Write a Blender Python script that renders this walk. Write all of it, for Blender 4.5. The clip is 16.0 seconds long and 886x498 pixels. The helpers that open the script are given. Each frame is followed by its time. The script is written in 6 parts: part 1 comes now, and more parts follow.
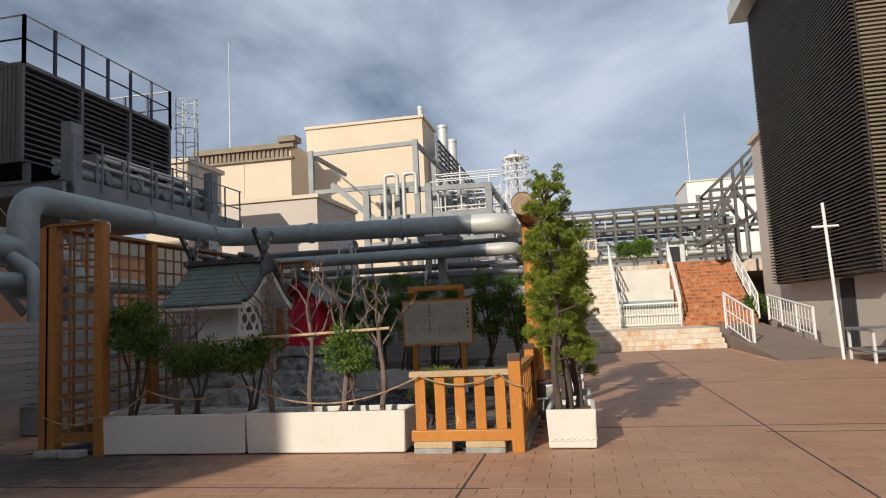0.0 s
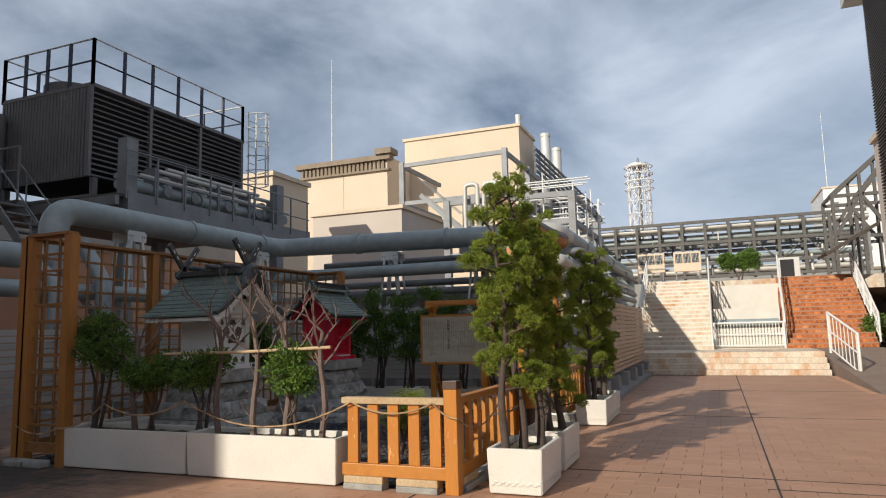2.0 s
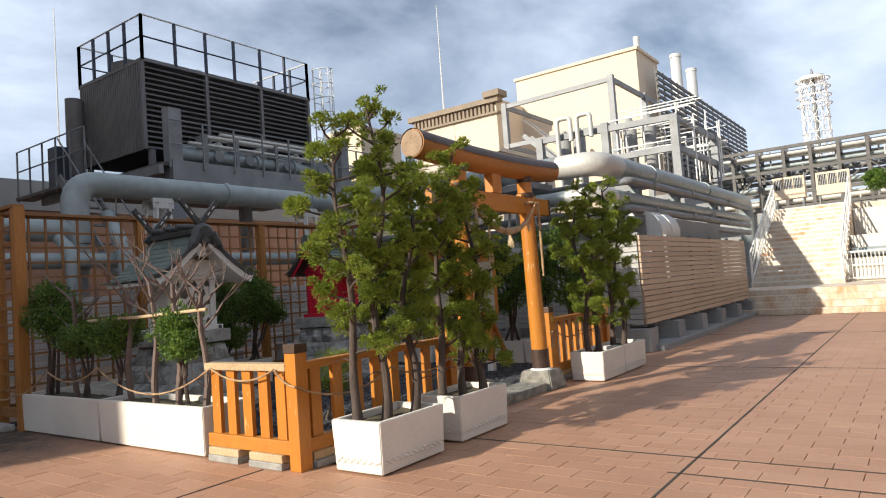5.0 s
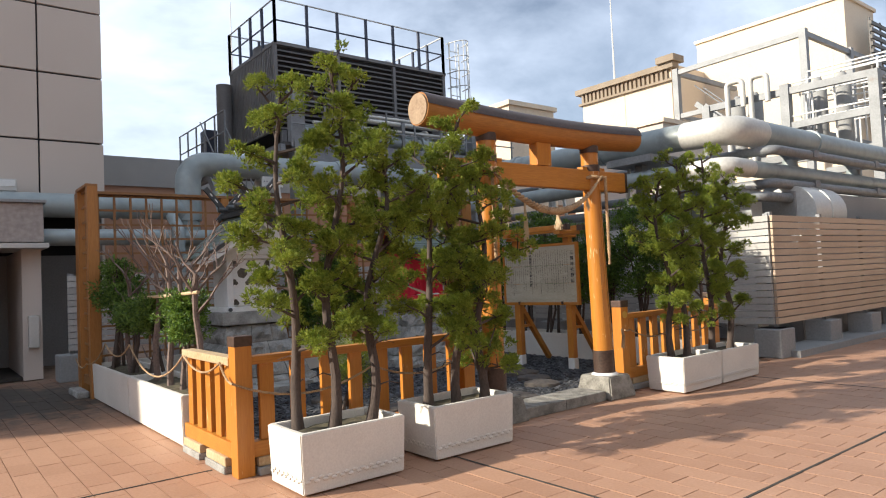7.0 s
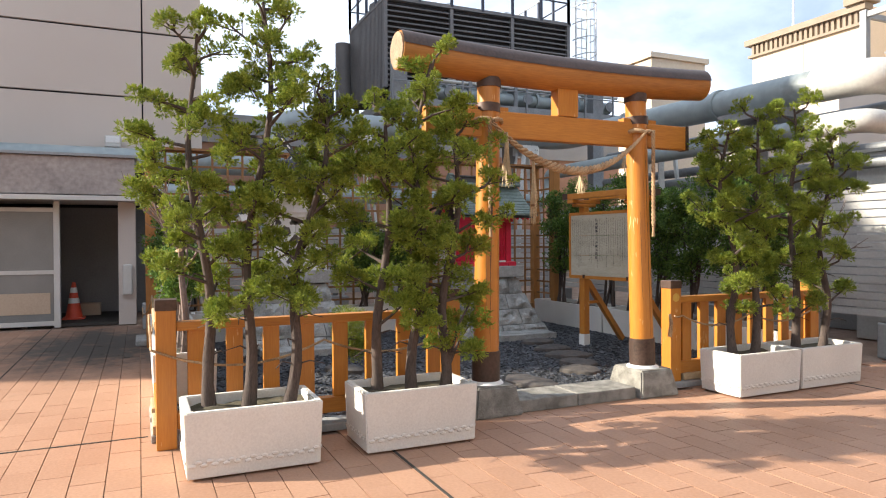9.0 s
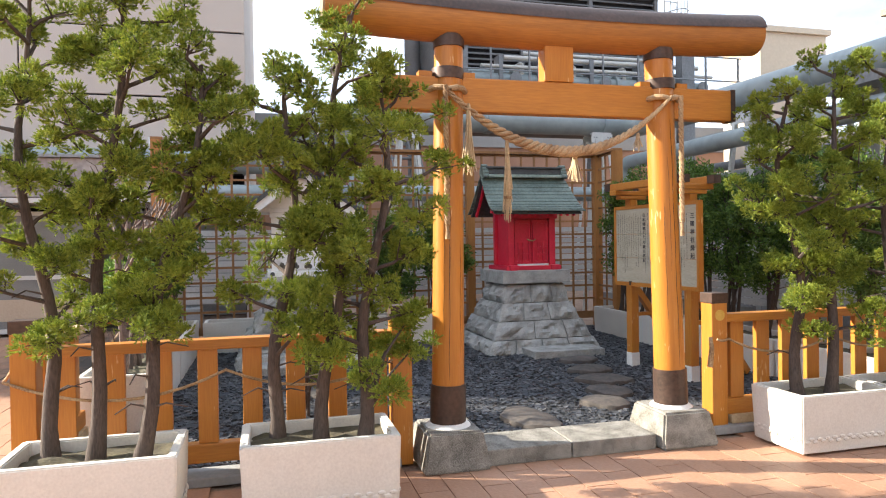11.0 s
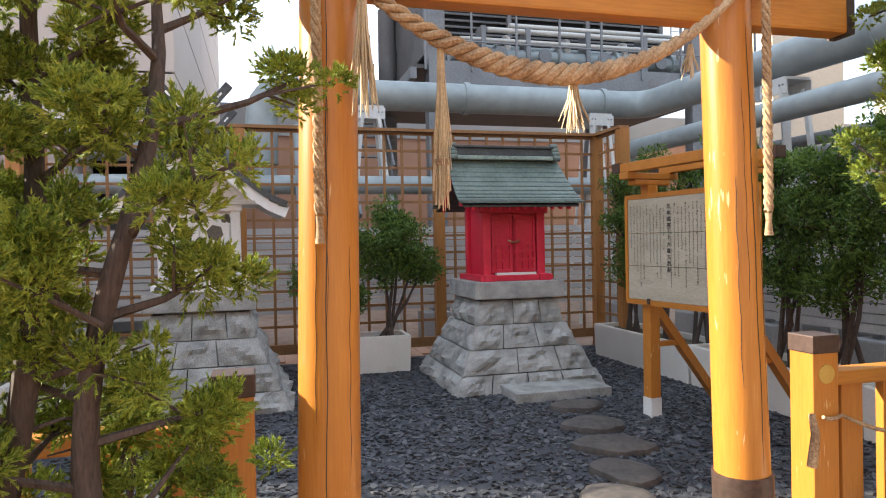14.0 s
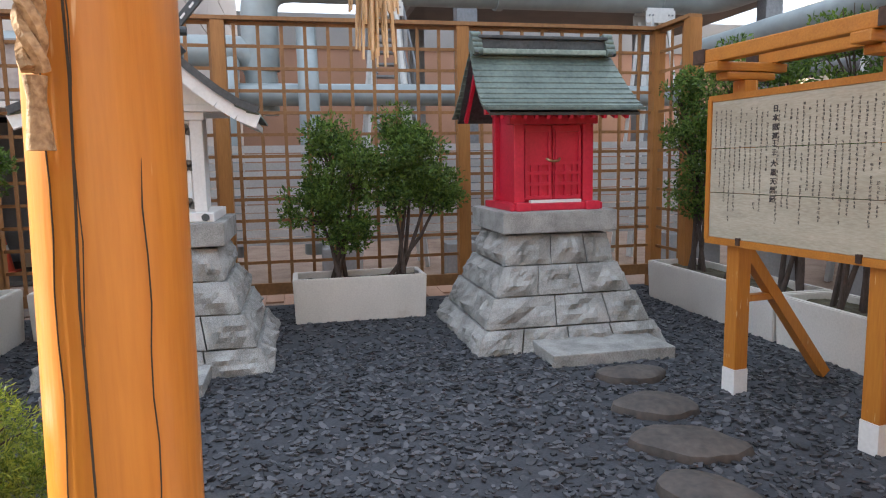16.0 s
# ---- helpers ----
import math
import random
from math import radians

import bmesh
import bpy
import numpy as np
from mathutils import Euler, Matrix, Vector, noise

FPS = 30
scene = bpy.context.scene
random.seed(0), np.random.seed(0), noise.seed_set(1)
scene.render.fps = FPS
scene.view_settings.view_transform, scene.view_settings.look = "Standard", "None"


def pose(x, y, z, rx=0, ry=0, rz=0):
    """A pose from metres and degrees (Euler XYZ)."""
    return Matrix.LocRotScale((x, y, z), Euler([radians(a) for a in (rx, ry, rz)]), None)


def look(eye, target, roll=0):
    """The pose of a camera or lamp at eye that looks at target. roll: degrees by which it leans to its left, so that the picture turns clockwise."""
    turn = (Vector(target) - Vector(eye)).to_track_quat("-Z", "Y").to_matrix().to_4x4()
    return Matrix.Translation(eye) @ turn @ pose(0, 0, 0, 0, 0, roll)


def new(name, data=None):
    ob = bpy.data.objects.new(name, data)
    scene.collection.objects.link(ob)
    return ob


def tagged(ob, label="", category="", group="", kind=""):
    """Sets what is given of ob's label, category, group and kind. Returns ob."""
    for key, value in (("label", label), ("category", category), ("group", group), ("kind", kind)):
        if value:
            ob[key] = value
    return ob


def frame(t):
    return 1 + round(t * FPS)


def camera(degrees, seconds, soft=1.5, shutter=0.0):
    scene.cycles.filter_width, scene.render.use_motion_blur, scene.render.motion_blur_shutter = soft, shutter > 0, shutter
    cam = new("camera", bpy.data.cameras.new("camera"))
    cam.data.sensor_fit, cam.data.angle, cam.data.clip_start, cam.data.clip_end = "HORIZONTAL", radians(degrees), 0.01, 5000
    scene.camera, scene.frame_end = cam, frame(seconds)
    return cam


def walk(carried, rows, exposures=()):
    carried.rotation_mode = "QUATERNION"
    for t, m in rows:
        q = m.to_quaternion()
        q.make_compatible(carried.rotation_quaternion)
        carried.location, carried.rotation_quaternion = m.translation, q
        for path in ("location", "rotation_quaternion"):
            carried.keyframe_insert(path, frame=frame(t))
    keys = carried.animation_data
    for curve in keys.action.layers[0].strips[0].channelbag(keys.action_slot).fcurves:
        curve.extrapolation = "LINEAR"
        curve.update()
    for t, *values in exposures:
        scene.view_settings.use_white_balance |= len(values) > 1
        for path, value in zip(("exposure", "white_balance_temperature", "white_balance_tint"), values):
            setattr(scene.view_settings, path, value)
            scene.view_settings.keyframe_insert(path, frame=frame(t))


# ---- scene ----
cam = camera(66.8, 16.0, 1.1)
METRES, EYE, TILT, LEAN, TURN = 14.6, 1.51, 0.0, 0.0, 11.4
ROWS = [
    (0.0, 0.0, 0.0, 0.0, 0.28, 5.78, 2.79),
    (0.5, 0.0341, 0.0172, -0.0007, 1.97, 5.65, 2.69),
    (1.0, 0.0667, 0.0369, -0.0014, 6.06, 5.46, 2.89),
    (1.5, 0.0985, 0.0529, 0.0007, 7.43, 6.21, 3.15),
    (2.0, 0.13, 0.0684, 0.0019, 10.7, 7.1, 1.4),
    (2.5, 0.1596, 0.0873, -0.0002, 13.51, 6.72, 0.68),
    (3.0, 0.1942, 0.1026, -0.0009, 17.15, 5.34, 1.79),
    (3.5, 0.223, 0.122, -0.0033, 20.15, 4.91, 2.92),
    (4.0, 0.2503, 0.1427, -0.003, 20.41, 3.86, 4.21),
    (6.5, 0.3494, 0.288, -0.0046, 36.77, 2.71, 2.62),
    (7.0, 0.3641, 0.3184, -0.0036, 40.46, 2.32, 2.58),
    (7.5, 0.3732, 0.3478, -0.0024, 43.43, 1.75, 2.44),
    (8.0, 0.3857, 0.3774, -0.0019, 51.76, 1.71, 1.82),
    (8.5, 0.3928, 0.4067, -0.0039, 55.35, 1.03, 1.15),
    (9.0, 0.3977, 0.4372, -0.0033, 54.29, -0.53, 0.35),
    (11.5, 0.3559, 0.5765, -0.001, 67.17, -0.57, 0.99),
    (12.0, 0.3418, 0.5979, -0.0007, 69.15, -0.6, 0.99),
    (12.5, 0.3203, 0.6112, -0.0006, 68.46, -0.59, 0.63),
    (13.0, 0.2957, 0.6235, -0.0014, 66.26, -0.53, 0.7),
    (13.5, 0.2706, 0.6347, -0.0001, 67.62, -0.27, 1.51),
    (14.0, 0.2455, 0.6436, -0.0001, 63.39, -0.62, 1.07),
    (14.5, 0.2223, 0.662, -0.0008, 64.09, -0.96, 1.47),
    (15.0, 0.2013, 0.674, -0.0008, 65.94, -1.51, 2.13),
    (15.5, 0.1813, 0.6835, -0.0004, 65.06, -2.21, 1.56),
    (16.0, 0.164, 0.6949, -0.0017, 66.53, -7.24, 1.02),
]
EXPOSURES = ((0.0, -0.18), (2.0, -0.12), (3.5, 0.10), (4.2, 0.28), (6.5, 0.65), (7.0, 0.72), (8.0, 0.95), (9.0, 1.27), (11.5, 1.72), (13.0, 1.76), (14.5, 1.74), (15.5, 1.68), (16.0, 1.98))
walk(cam, [(t, pose(0, 0, EYE, TILT, LEAN, TURN) @ pose(METRES * x, METRES * y, METRES * z, 90 + pitch, roll, yaw)) for t, x, y, z, yaw, pitch, roll in ROWS], [(t, stops, 6150, 10) for t, stops in EXPOSURES])

# ---- world, sun, exposure ----
SUN_AZ, SUN_EL = radians(200.5), radians(25)
world = bpy.data.worlds.new("sky")
scene.world = world
world.use_nodes = True
wn, wl = world.node_tree.nodes, world.node_tree.links
wn.clear()
w_out, w_bg, w_sky = wn.new("ShaderNodeOutputWorld"), wn.new("ShaderNodeBackground"), wn.new("ShaderNodeTexSky")
w_sky.sky_type, w_sky.sun_disc, w_sky.sun_elevation, w_sky.sun_rotation = "NISHITA", False, SUN_EL, SUN_AZ
w_sky.dust_density, w_sky.ozone_density = 1.5, 1.6
w_bg.inputs["Strength"].default_value = 0.060
# thin drifting cloud
w_co, w_map, w_noise, w_ramp, w_mix = (wn.new("ShaderNodeTexCoord"), wn.new("ShaderNodeMapping"), wn.new("ShaderNodeTexNoise"),
                                       wn.new("ShaderNodeValToRGB"), wn.new("ShaderNodeMix"))
w_map.inputs["Scale"].default_value = (1.2, 1.0, 2.2)
w_map.inputs["Rotation"].default_value = (0.1, 0.35, 0.4)
w_noise.inputs["Scale"].default_value, w_noise.inputs["Detail"].default_value = 2.3, 9
w_noise.inputs["Roughness"].default_value, w_noise.inputs["Distortion"].default_value = 0.55, 0.35
w_ramp.color_ramp.elements[0].position, w_ramp.color_ramp.elements[1].position = 0.24, 0.66
w_mix.data_type = "RGBA"
w_mix.inputs["B"].default_value = (11.2, 12.3, 14.0, 1)
wl.new(w_co.outputs["Generated"], w_map.inputs["Vector"])
wl.new(w_map.outputs["Vector"], w_noise.inputs["Vector"])
wl.new(w_noise.outputs["Fac"], w_ramp.inputs["Fac"])
wl.new(w_ramp.outputs["Color"], w_mix.inputs["Factor"])
wl.new(w_sky.outputs["Color"], w_mix.inputs["A"])
wl.new(w_mix.outputs["Result"], w_bg.inputs["Color"])
wl.new(w_bg.outputs["Background"], w_out.inputs["Surface"])
sun_data = bpy.data.lights.new("sun", "SUN")
sun_data.energy, sun_data.angle, sun_data.color = 4.9, radians(0.6), (1.0, 0.895, 0.72)
sun = new("sun", sun_data)
sun.matrix_world = look((0, 0, 30), (math.sin(SUN_AZ + math.pi) * 30, math.cos(SUN_AZ + math.pi) * 30, 30 - 30 * math.tan(SUN_EL)))


# ---- materials ----
def surf(name, c1, c2, scale=3.0, rough=0.7, metal=0.0, bump=0.15, fine=60.0, stain=None, stain_amount=0.0, stretch=(1, 1, 1), island=0.0, wide=0.35):
    """A surface with broad blotches, fine grain, relief, and a stain colour with a shape of its own."""
    m = bpy.data.materials.new(name)
    m.use_nodes = True
    n, l = m.node_tree.nodes, m.node_tree.links
    b = n["Principled BSDF"]
    geo, mp = n.new("ShaderNodeNewGeometry"), n.new("ShaderNodeMapping")
    mp.inputs["Scale"].default_value = stretch
    l.new(geo.outputs["Position"], mp.inputs["Vector"])
    big, small = n.new("ShaderNodeTexNoise"), n.new("ShaderNodeTexNoise")
    for tex, sc, det in ((big, scale, 5), (small, fine, 3)):
        tex.inputs["Scale"].default_value, tex.inputs["Detail"].default_value = sc, det
        l.new(mp.outputs["Vector"], tex.inputs["Vector"])
    ramp = n.new("ShaderNodeValToRGB")
    ramp.color_ramp.elements[0].color, ramp.color_ramp.elements[1].color = (*c1, 1), (*c2, 1)
    ramp.color_ramp.elements[0].position, ramp.color_ramp.elements[1].position = 0.5 - wide / 2, 0.5 + wide / 2
    add = n.new("ShaderNodeMath")
    add.operation = "MULTIPLY_ADD"
    add.inputs[1].default_value = 0.5
    l.new(small.outputs["Fac"], add.inputs[0])
    half = n.new("ShaderNodeMath")
    half.operation = "MULTIPLY"
    half.inputs[1].default_value = 0.5
    l.new(big.outputs["Fac"], half.inputs[0])
    l.new(half.outputs[0], add.inputs[2])
    val = add.outputs[0]
    if island:
        info = n.new("ShaderNodeObjectInfo")
        sm = n.new("ShaderNodeMath")
        sm.operation = "ADD"
        l.new(info.outputs["Random"], sm.inputs[0])
        l.new(geo.outputs["Random Per Island"], sm.inputs[1])
        fr = n.new("ShaderNodeMath")
        fr.operation = "FRACT"
        l.new(sm.outputs[0], fr.inputs[0])
        rnd = n.new("ShaderNodeMath")
        rnd.operation = "MULTIPLY_ADD"
        rnd.inputs[1].default_value, rnd.inputs[2].default_value = island, -island / 2
        l.new(fr.outputs[0], rnd.inputs[0])
        both = n.new("ShaderNodeMath")
        both.operation = "ADD"
        l.new(val, both.inputs[0])
        l.new(rnd.outputs[0], both.inputs[1])
        val = both.outputs[0]
    l.new(val, ramp.inputs["Fac"])
    col = ramp.outputs["Color"]
    if stain:
        st, sr, mix = n.new("ShaderNodeTexNoise"), n.new("ShaderNodeValToRGB"), n.new("ShaderNodeMix")
        st.inputs["Scale"].default_value, st.inputs["Detail"].default_value, st.inputs["Roughness"].default_value = scale * 0.45, 8, 0.65
        l.new(mp.outputs["Vector"], st.inputs["Vector"])
        sr.color_ramp.elements[0].position, sr.color_ramp.elements[1].position = 0.66 - stain_amount * 0.3, 0.78 - stain_amount * 0.2
        mix.data_type = "RGBA"
        mix.inputs["B"].default_value = (*stain, 1)
        l.new(st.outputs["Fac"], sr.inputs["Fac"])
        l.new(sr.outputs["Color"], mix.inputs["Factor"])
        l.new(col, mix.inputs["A"])
        col = mix.outputs["Result"]
    l.new(col, b.inputs["Base Color"])
    b.inputs["Roughness"].default_value, b.inputs["Metallic"].default_value = rough, metal
    if bump:
        bp = n.new("ShaderNodeBump")
        bp.inputs["Strength"].default_value, bp.inputs["Distance"].default_value = bump, 0.01
        l.new(val if not island else small.outputs["Fac"], bp.inputs["Height"])
        l.new(bp.outputs["Normal"], b.inputs["Normal"])
    return m


def leafy(name, c1, c2):
    """Leaves: two greens by leaf, a little light passing through."""
    m = surf(name, c1, c2, 5, 0.6, 0, 0, 22, island=0.45)
    n, l = m.node_tree.nodes, m.node_tree.links
    b, out = n["Principled BSDF"], n["Material Output"]
    thin, mix = n.new("ShaderNodeBsdfTranslucent"), n.new("ShaderNodeMixShader")
    l.new(b.inputs["Base Color"].links[0].from_socket, thin.inputs["Color"])
    mix.inputs["Fac"].default_value = 0.30
    l.new(b.outputs["BSDF"], mix.inputs[1])
    l.new(thin.outputs["BSDF"], mix.inputs[2])
    l.new(mix.outputs["Shader"], out.inputs["Surface"])
    return m


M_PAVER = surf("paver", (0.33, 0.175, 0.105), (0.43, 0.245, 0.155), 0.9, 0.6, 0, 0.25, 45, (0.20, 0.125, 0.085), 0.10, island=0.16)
M_JOINT = surf("paver_joint", (0.20, 0.12, 0.08), (0.42, 0.30, 0.22), 3, 0.9)
# old grime and moss by the trellis and porch, widened to paint in deeper shade
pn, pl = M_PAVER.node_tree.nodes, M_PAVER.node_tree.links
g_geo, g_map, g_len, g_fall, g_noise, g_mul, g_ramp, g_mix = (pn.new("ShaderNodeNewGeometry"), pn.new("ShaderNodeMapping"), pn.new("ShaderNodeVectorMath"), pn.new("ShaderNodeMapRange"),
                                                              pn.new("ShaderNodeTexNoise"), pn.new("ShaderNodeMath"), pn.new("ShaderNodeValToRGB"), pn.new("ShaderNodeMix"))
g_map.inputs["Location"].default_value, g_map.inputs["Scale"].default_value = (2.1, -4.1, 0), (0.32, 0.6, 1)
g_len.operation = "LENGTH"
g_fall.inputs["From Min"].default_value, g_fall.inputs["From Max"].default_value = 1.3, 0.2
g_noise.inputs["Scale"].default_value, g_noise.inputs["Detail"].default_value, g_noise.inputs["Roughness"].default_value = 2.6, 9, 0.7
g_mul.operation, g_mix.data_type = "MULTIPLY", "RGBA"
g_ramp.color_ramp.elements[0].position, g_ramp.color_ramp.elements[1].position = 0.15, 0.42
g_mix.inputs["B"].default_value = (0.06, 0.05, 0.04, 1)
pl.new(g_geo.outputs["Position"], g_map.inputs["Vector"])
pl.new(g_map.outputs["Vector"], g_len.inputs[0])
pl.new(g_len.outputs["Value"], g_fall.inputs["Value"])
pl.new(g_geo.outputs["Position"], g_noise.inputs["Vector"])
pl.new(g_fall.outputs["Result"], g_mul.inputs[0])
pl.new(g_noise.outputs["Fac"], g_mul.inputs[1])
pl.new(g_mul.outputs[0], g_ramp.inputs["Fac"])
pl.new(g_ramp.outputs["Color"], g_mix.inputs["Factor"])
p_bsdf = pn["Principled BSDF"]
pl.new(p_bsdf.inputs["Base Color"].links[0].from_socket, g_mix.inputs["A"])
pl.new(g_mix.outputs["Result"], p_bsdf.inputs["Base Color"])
M_GAP = surf("dark_gap", (0.03, 0.025, 0.02), (0.06, 0.05, 0.04), 4, 0.9)
M_WOOD = surf("stained_wood", (0.40, 0.140, 0.018), (0.53, 0.215, 0.030), 2.0, 0.36, 0, 0.15, 26, (0.66, 0.42, 0.19), 0.03, (4, 4, 0.30), wide=0.4)
M_WOODH = surf("stained_wood_level", (0.37, 0.135, 0.018), (0.53, 0.215, 0.030), 2.0, 0.45, 0, 0.2, 26, (0.22, 0.085, 0.02), 0.05, (4, 0.35, 4))
wn_, wl_ = M_WOOD.node_tree.nodes, M_WOOD.node_tree.links
s_geo, s_map, s_tex, s_zone, s_mul, s_ramp, s_mix = (wn_.new("ShaderNodeNewGeometry"), wn_.new("ShaderNodeMapping"), wn_.new("ShaderNodeTexNoise"), wn_.new("ShaderNodeTexNoise"),
                                                     wn_.new("ShaderNodeMath"), wn_.new("ShaderNodeValToRGB"), wn_.new("ShaderNodeMix"))
s_map.inputs["Scale"].default_value = (70, 70, 9)
s_tex.inputs["Scale"].default_value, s_tex.inputs["Detail"].default_value = 1.0, 2
s_zone.inputs["Scale"].default_value, s_zone.inputs["Detail"].default_value = 5.0, 3
s_mul.operation, s_mix.data_type = "MULTIPLY", "RGBA"
s_ramp.color_ramp.elements[0].position, s_ramp.color_ramp.elements[1].position = 0.40, 0.455
s_mix.inputs["B"].default_value = (0.66, 0.42, 0.20, 1)
wl_.new(s_geo.outputs["Position"], s_map.inputs["Vector"])
wl_.new(s_map.outputs["Vector"], s_tex.inputs["Vector"])
wl_.new(s_geo.outputs["Position"], s_zone.inputs["Vector"])
wl_.new(s_tex.outputs["Fac"], s_mul.inputs[0])
wl_.new(s_zone.outputs["Fac"], s_mul.inputs[1])
wl_.new(s_mul.outputs[0], s_ramp.inputs["Fac"])
wl_.new(s_ramp.outputs["Color"], s_mix.inputs["Factor"])
wl_.new(wn_["Principled BSDF"].inputs["Base Color"].links[0].from_socket, s_mix.inputs["A"])
wl_.new(s_mix.outputs["Result"], wn_["Principled BSDF"].inputs["Base Color"])
M_LOG = surf("weathered_log", (0.25, 0.095, 0.020), (0.44, 0.18, 0.032), 2.0, 0.5, 0, 0.25, 26, (0.15, 0.08, 0.035), 0.16, (4, 0.35, 4))
M_TRELLIS = surf("trellis_wood", (0.20, 0.092, 0.030), (0.33, 0.160, 0.055), 3, 0.6, 0, 0.2, 30)
# louvre colour painted lighter for the face the sun strikes
M_LOUVRE_SUNLIT = surf("olive_louvre_sunlit", (0.16, 0.125, 0.085), (0.23, 0.185, 0.13), 1.5, 0.6, 0.1, 0.05, 20)
M_PALE = surf("bleached_wood", (0.36, 0.24, 0.12), (0.55, 0.42, 0.26), 3, 0.8, 0, 0.3, 40)
M_LOGEND = surf("sawn_log_end", (0.22, 0.145, 0.09), (0.40, 0.29, 0.19), 9, 0.8, 0, 0.3, 60)
M_DARKCAP = surf("dark_metal_band", (0.045, 0.028, 0.02), (0.10, 0.06, 0.045), 6, 0.5, 0.3, 0.1, 40)
M_WHITE = surf("white_concrete", (0.60, 0.56, 0.50), (0.74, 0.70, 0.63), 2, 0.8, 0, 0.12, 70, (0.42, 0.36, 0.28), 0.05)
M_PAINT = surf("white_paint", (0.68, 0.67, 0.64), (0.80, 0.79, 0.76), 5, 0.55, 0, 0.05, 50)
M_GRANITE = surf("grey_granite", (0.17, 0.165, 0.150), (0.46, 0.45, 0.42), 6, 0.8, 0, 0.8, 130, (0.20, 0.20, 0.155), 0.12, wide=0.28)
M_SLATE = surf("slate_chips", (0.024, 0.026, 0.030), (0.090, 0.091, 0.099), 6, 0.6, 0, 0.15, 40, island=0.7)
M_BED = surf("dark_bed", (0.03, 0.033, 0.038), (0.06, 0.062, 0.07), 20, 0.9, 0, 0.5, 80)
M_STONE = surf("stepping_stone", (0.042, 0.038, 0.036), (0.115, 0.095, 0.08), 5, 0.75, 0, 0.5, 25)
M_COPPER = surf("green_copper", (0.070, 0.092, 0.078), (0.17, 0.21, 0.175), 4, 0.55, 0.15, 0.1, 30, (0.27, 0.33, 0.27), 0.14)
M_COPPERL = surf("pale_copper", (0.16, 0.21, 0.18), (0.36, 0.42, 0.36), 6, 0.55, 0.15, 0.1, 40, (0.10, 0.13, 0.11), 0.2)
M_FRET = surf("dark_fretwork", (0.07, 0.062, 0.048), (0.17, 0.15, 0.12), 14, 0.7, 0, 0.3, 60)
M_GATESTONE = surf("brown_granite", (0.11, 0.10, 0.083), (0.34, 0.32, 0.28), 9, 0.85, 0, 0.7, 150, (0.14, 0.13, 0.10), 0.12, wide=0.25)
M_POST = surf("trellis_post_wood", (0.28, 0.115, 0.026), (0.42, 0.185, 0.045), 2.2, 0.5, 0, 0.2, 26, stretch=(4, 4, 0.35))
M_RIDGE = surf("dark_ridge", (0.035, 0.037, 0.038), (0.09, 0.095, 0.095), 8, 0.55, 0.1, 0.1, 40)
M_RED = surf("red_paint", (0.50, 0.012, 0.035), (0.66, 0.025, 0.06), 4, 0.4, 0, 0.05, 40)
M_BRASS = surf("old_brass", (0.35, 0.25, 0.12), (0.55, 0.42, 0.22), 20, 0.35, 0.8)
M_PIPE = surf("grey_green_pipe", (0.21, 0.245, 0.245), (0.36, 0.40, 0.395), 1.1, 0.45, 0.1, 0.05, 5, (0.13, 0.14, 0.135), 0.16, wide=0.45)
M_PIPEL = surf("pale_lagging", (0.48, 0.46, 0.42), (0.62, 0.60, 0.55), 1.5, 0.5, 0.2, 0.06, 20)
M_STEEL = surf("grey_steel", (0.17, 0.175, 0.18), (0.28, 0.285, 0.29), 2, 0.6, 0.3, 0.08, 25, (0.16, 0.1, 0.07), 0.08)
M_STEELP = surf("pale_steel", (0.52, 0.52, 0.50), (0.66, 0.66, 0.63), 2, 0.55, 0.2, 0.05, 25)
M_RACK = surf("dark_bridge_steel", (0.07, 0.068, 0.065), (0.13, 0.12, 0.11), 2, 0.6, 0.2, 0.05, 20)
M_NAVY = surf("dark_rail", (0.03, 0.035, 0.055), (0.06, 0.065, 0.09), 3, 0.5, 0.3)
M_TOWER = surf("cooling_panel", (0.14, 0.135, 0.135), (0.21, 0.20, 0.195), 1.2, 0.65, 0.1, 0.08, 25, (0.24, 0.23, 0.22), 0.08)
# near-black colour paints the shade inside louvres, grilles, panel gaps and the doorway
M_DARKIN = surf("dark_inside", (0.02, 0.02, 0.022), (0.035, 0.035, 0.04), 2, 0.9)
M_BEIGE = surf("beige_cladding", (0.60, 0.49, 0.36), (0.68, 0.565, 0.43), 0.4, 0.8, 0, 0.04, 12, (0.5, 0.4, 0.3), 0.06)
M_BEIGED = surf("brown_cornice", (0.20, 0.155, 0.11), (0.29, 0.23, 0.17), 1, 0.8)
M_WALLL = surf("panel_wall", (0.50, 0.43, 0.37), (0.58, 0.505, 0.44), 0.5, 0.85, 0, 0.15, 60, (0.4, 0.33, 0.28), 0.06)
M_CANOPY = surf("stained_canopy", (0.25, 0.21, 0.19), (0.44, 0.38, 0.34), 1.2, 0.85, 0, 0.2, 14, (0.17, 0.145, 0.135), 0.2)
M_GREYW = surf("grey_wall", (0.24, 0.24, 0.235), (0.33, 0.325, 0.315), 0.8, 0.85, 0, 0.1, 30, (0.2, 0.2, 0.19), 0.1)
M_BRICK = surf("brown_wall", (0.30, 0.17, 0.11), (0.38, 0.22, 0.15), 1, 0.85)
M_SLAT = surf("white_slat", (0.36, 0.345, 0.32), (0.48, 0.465, 0.435), 1.5, 0.6, 0.0, 0.06, 40, island=0.3)
M_SLATB = surf("tan_slat", (0.40, 0.29, 0.20), (0.50, 0.38, 0.27), 1.5, 0.6, 0.0, 0.06, 40, island=0.3)
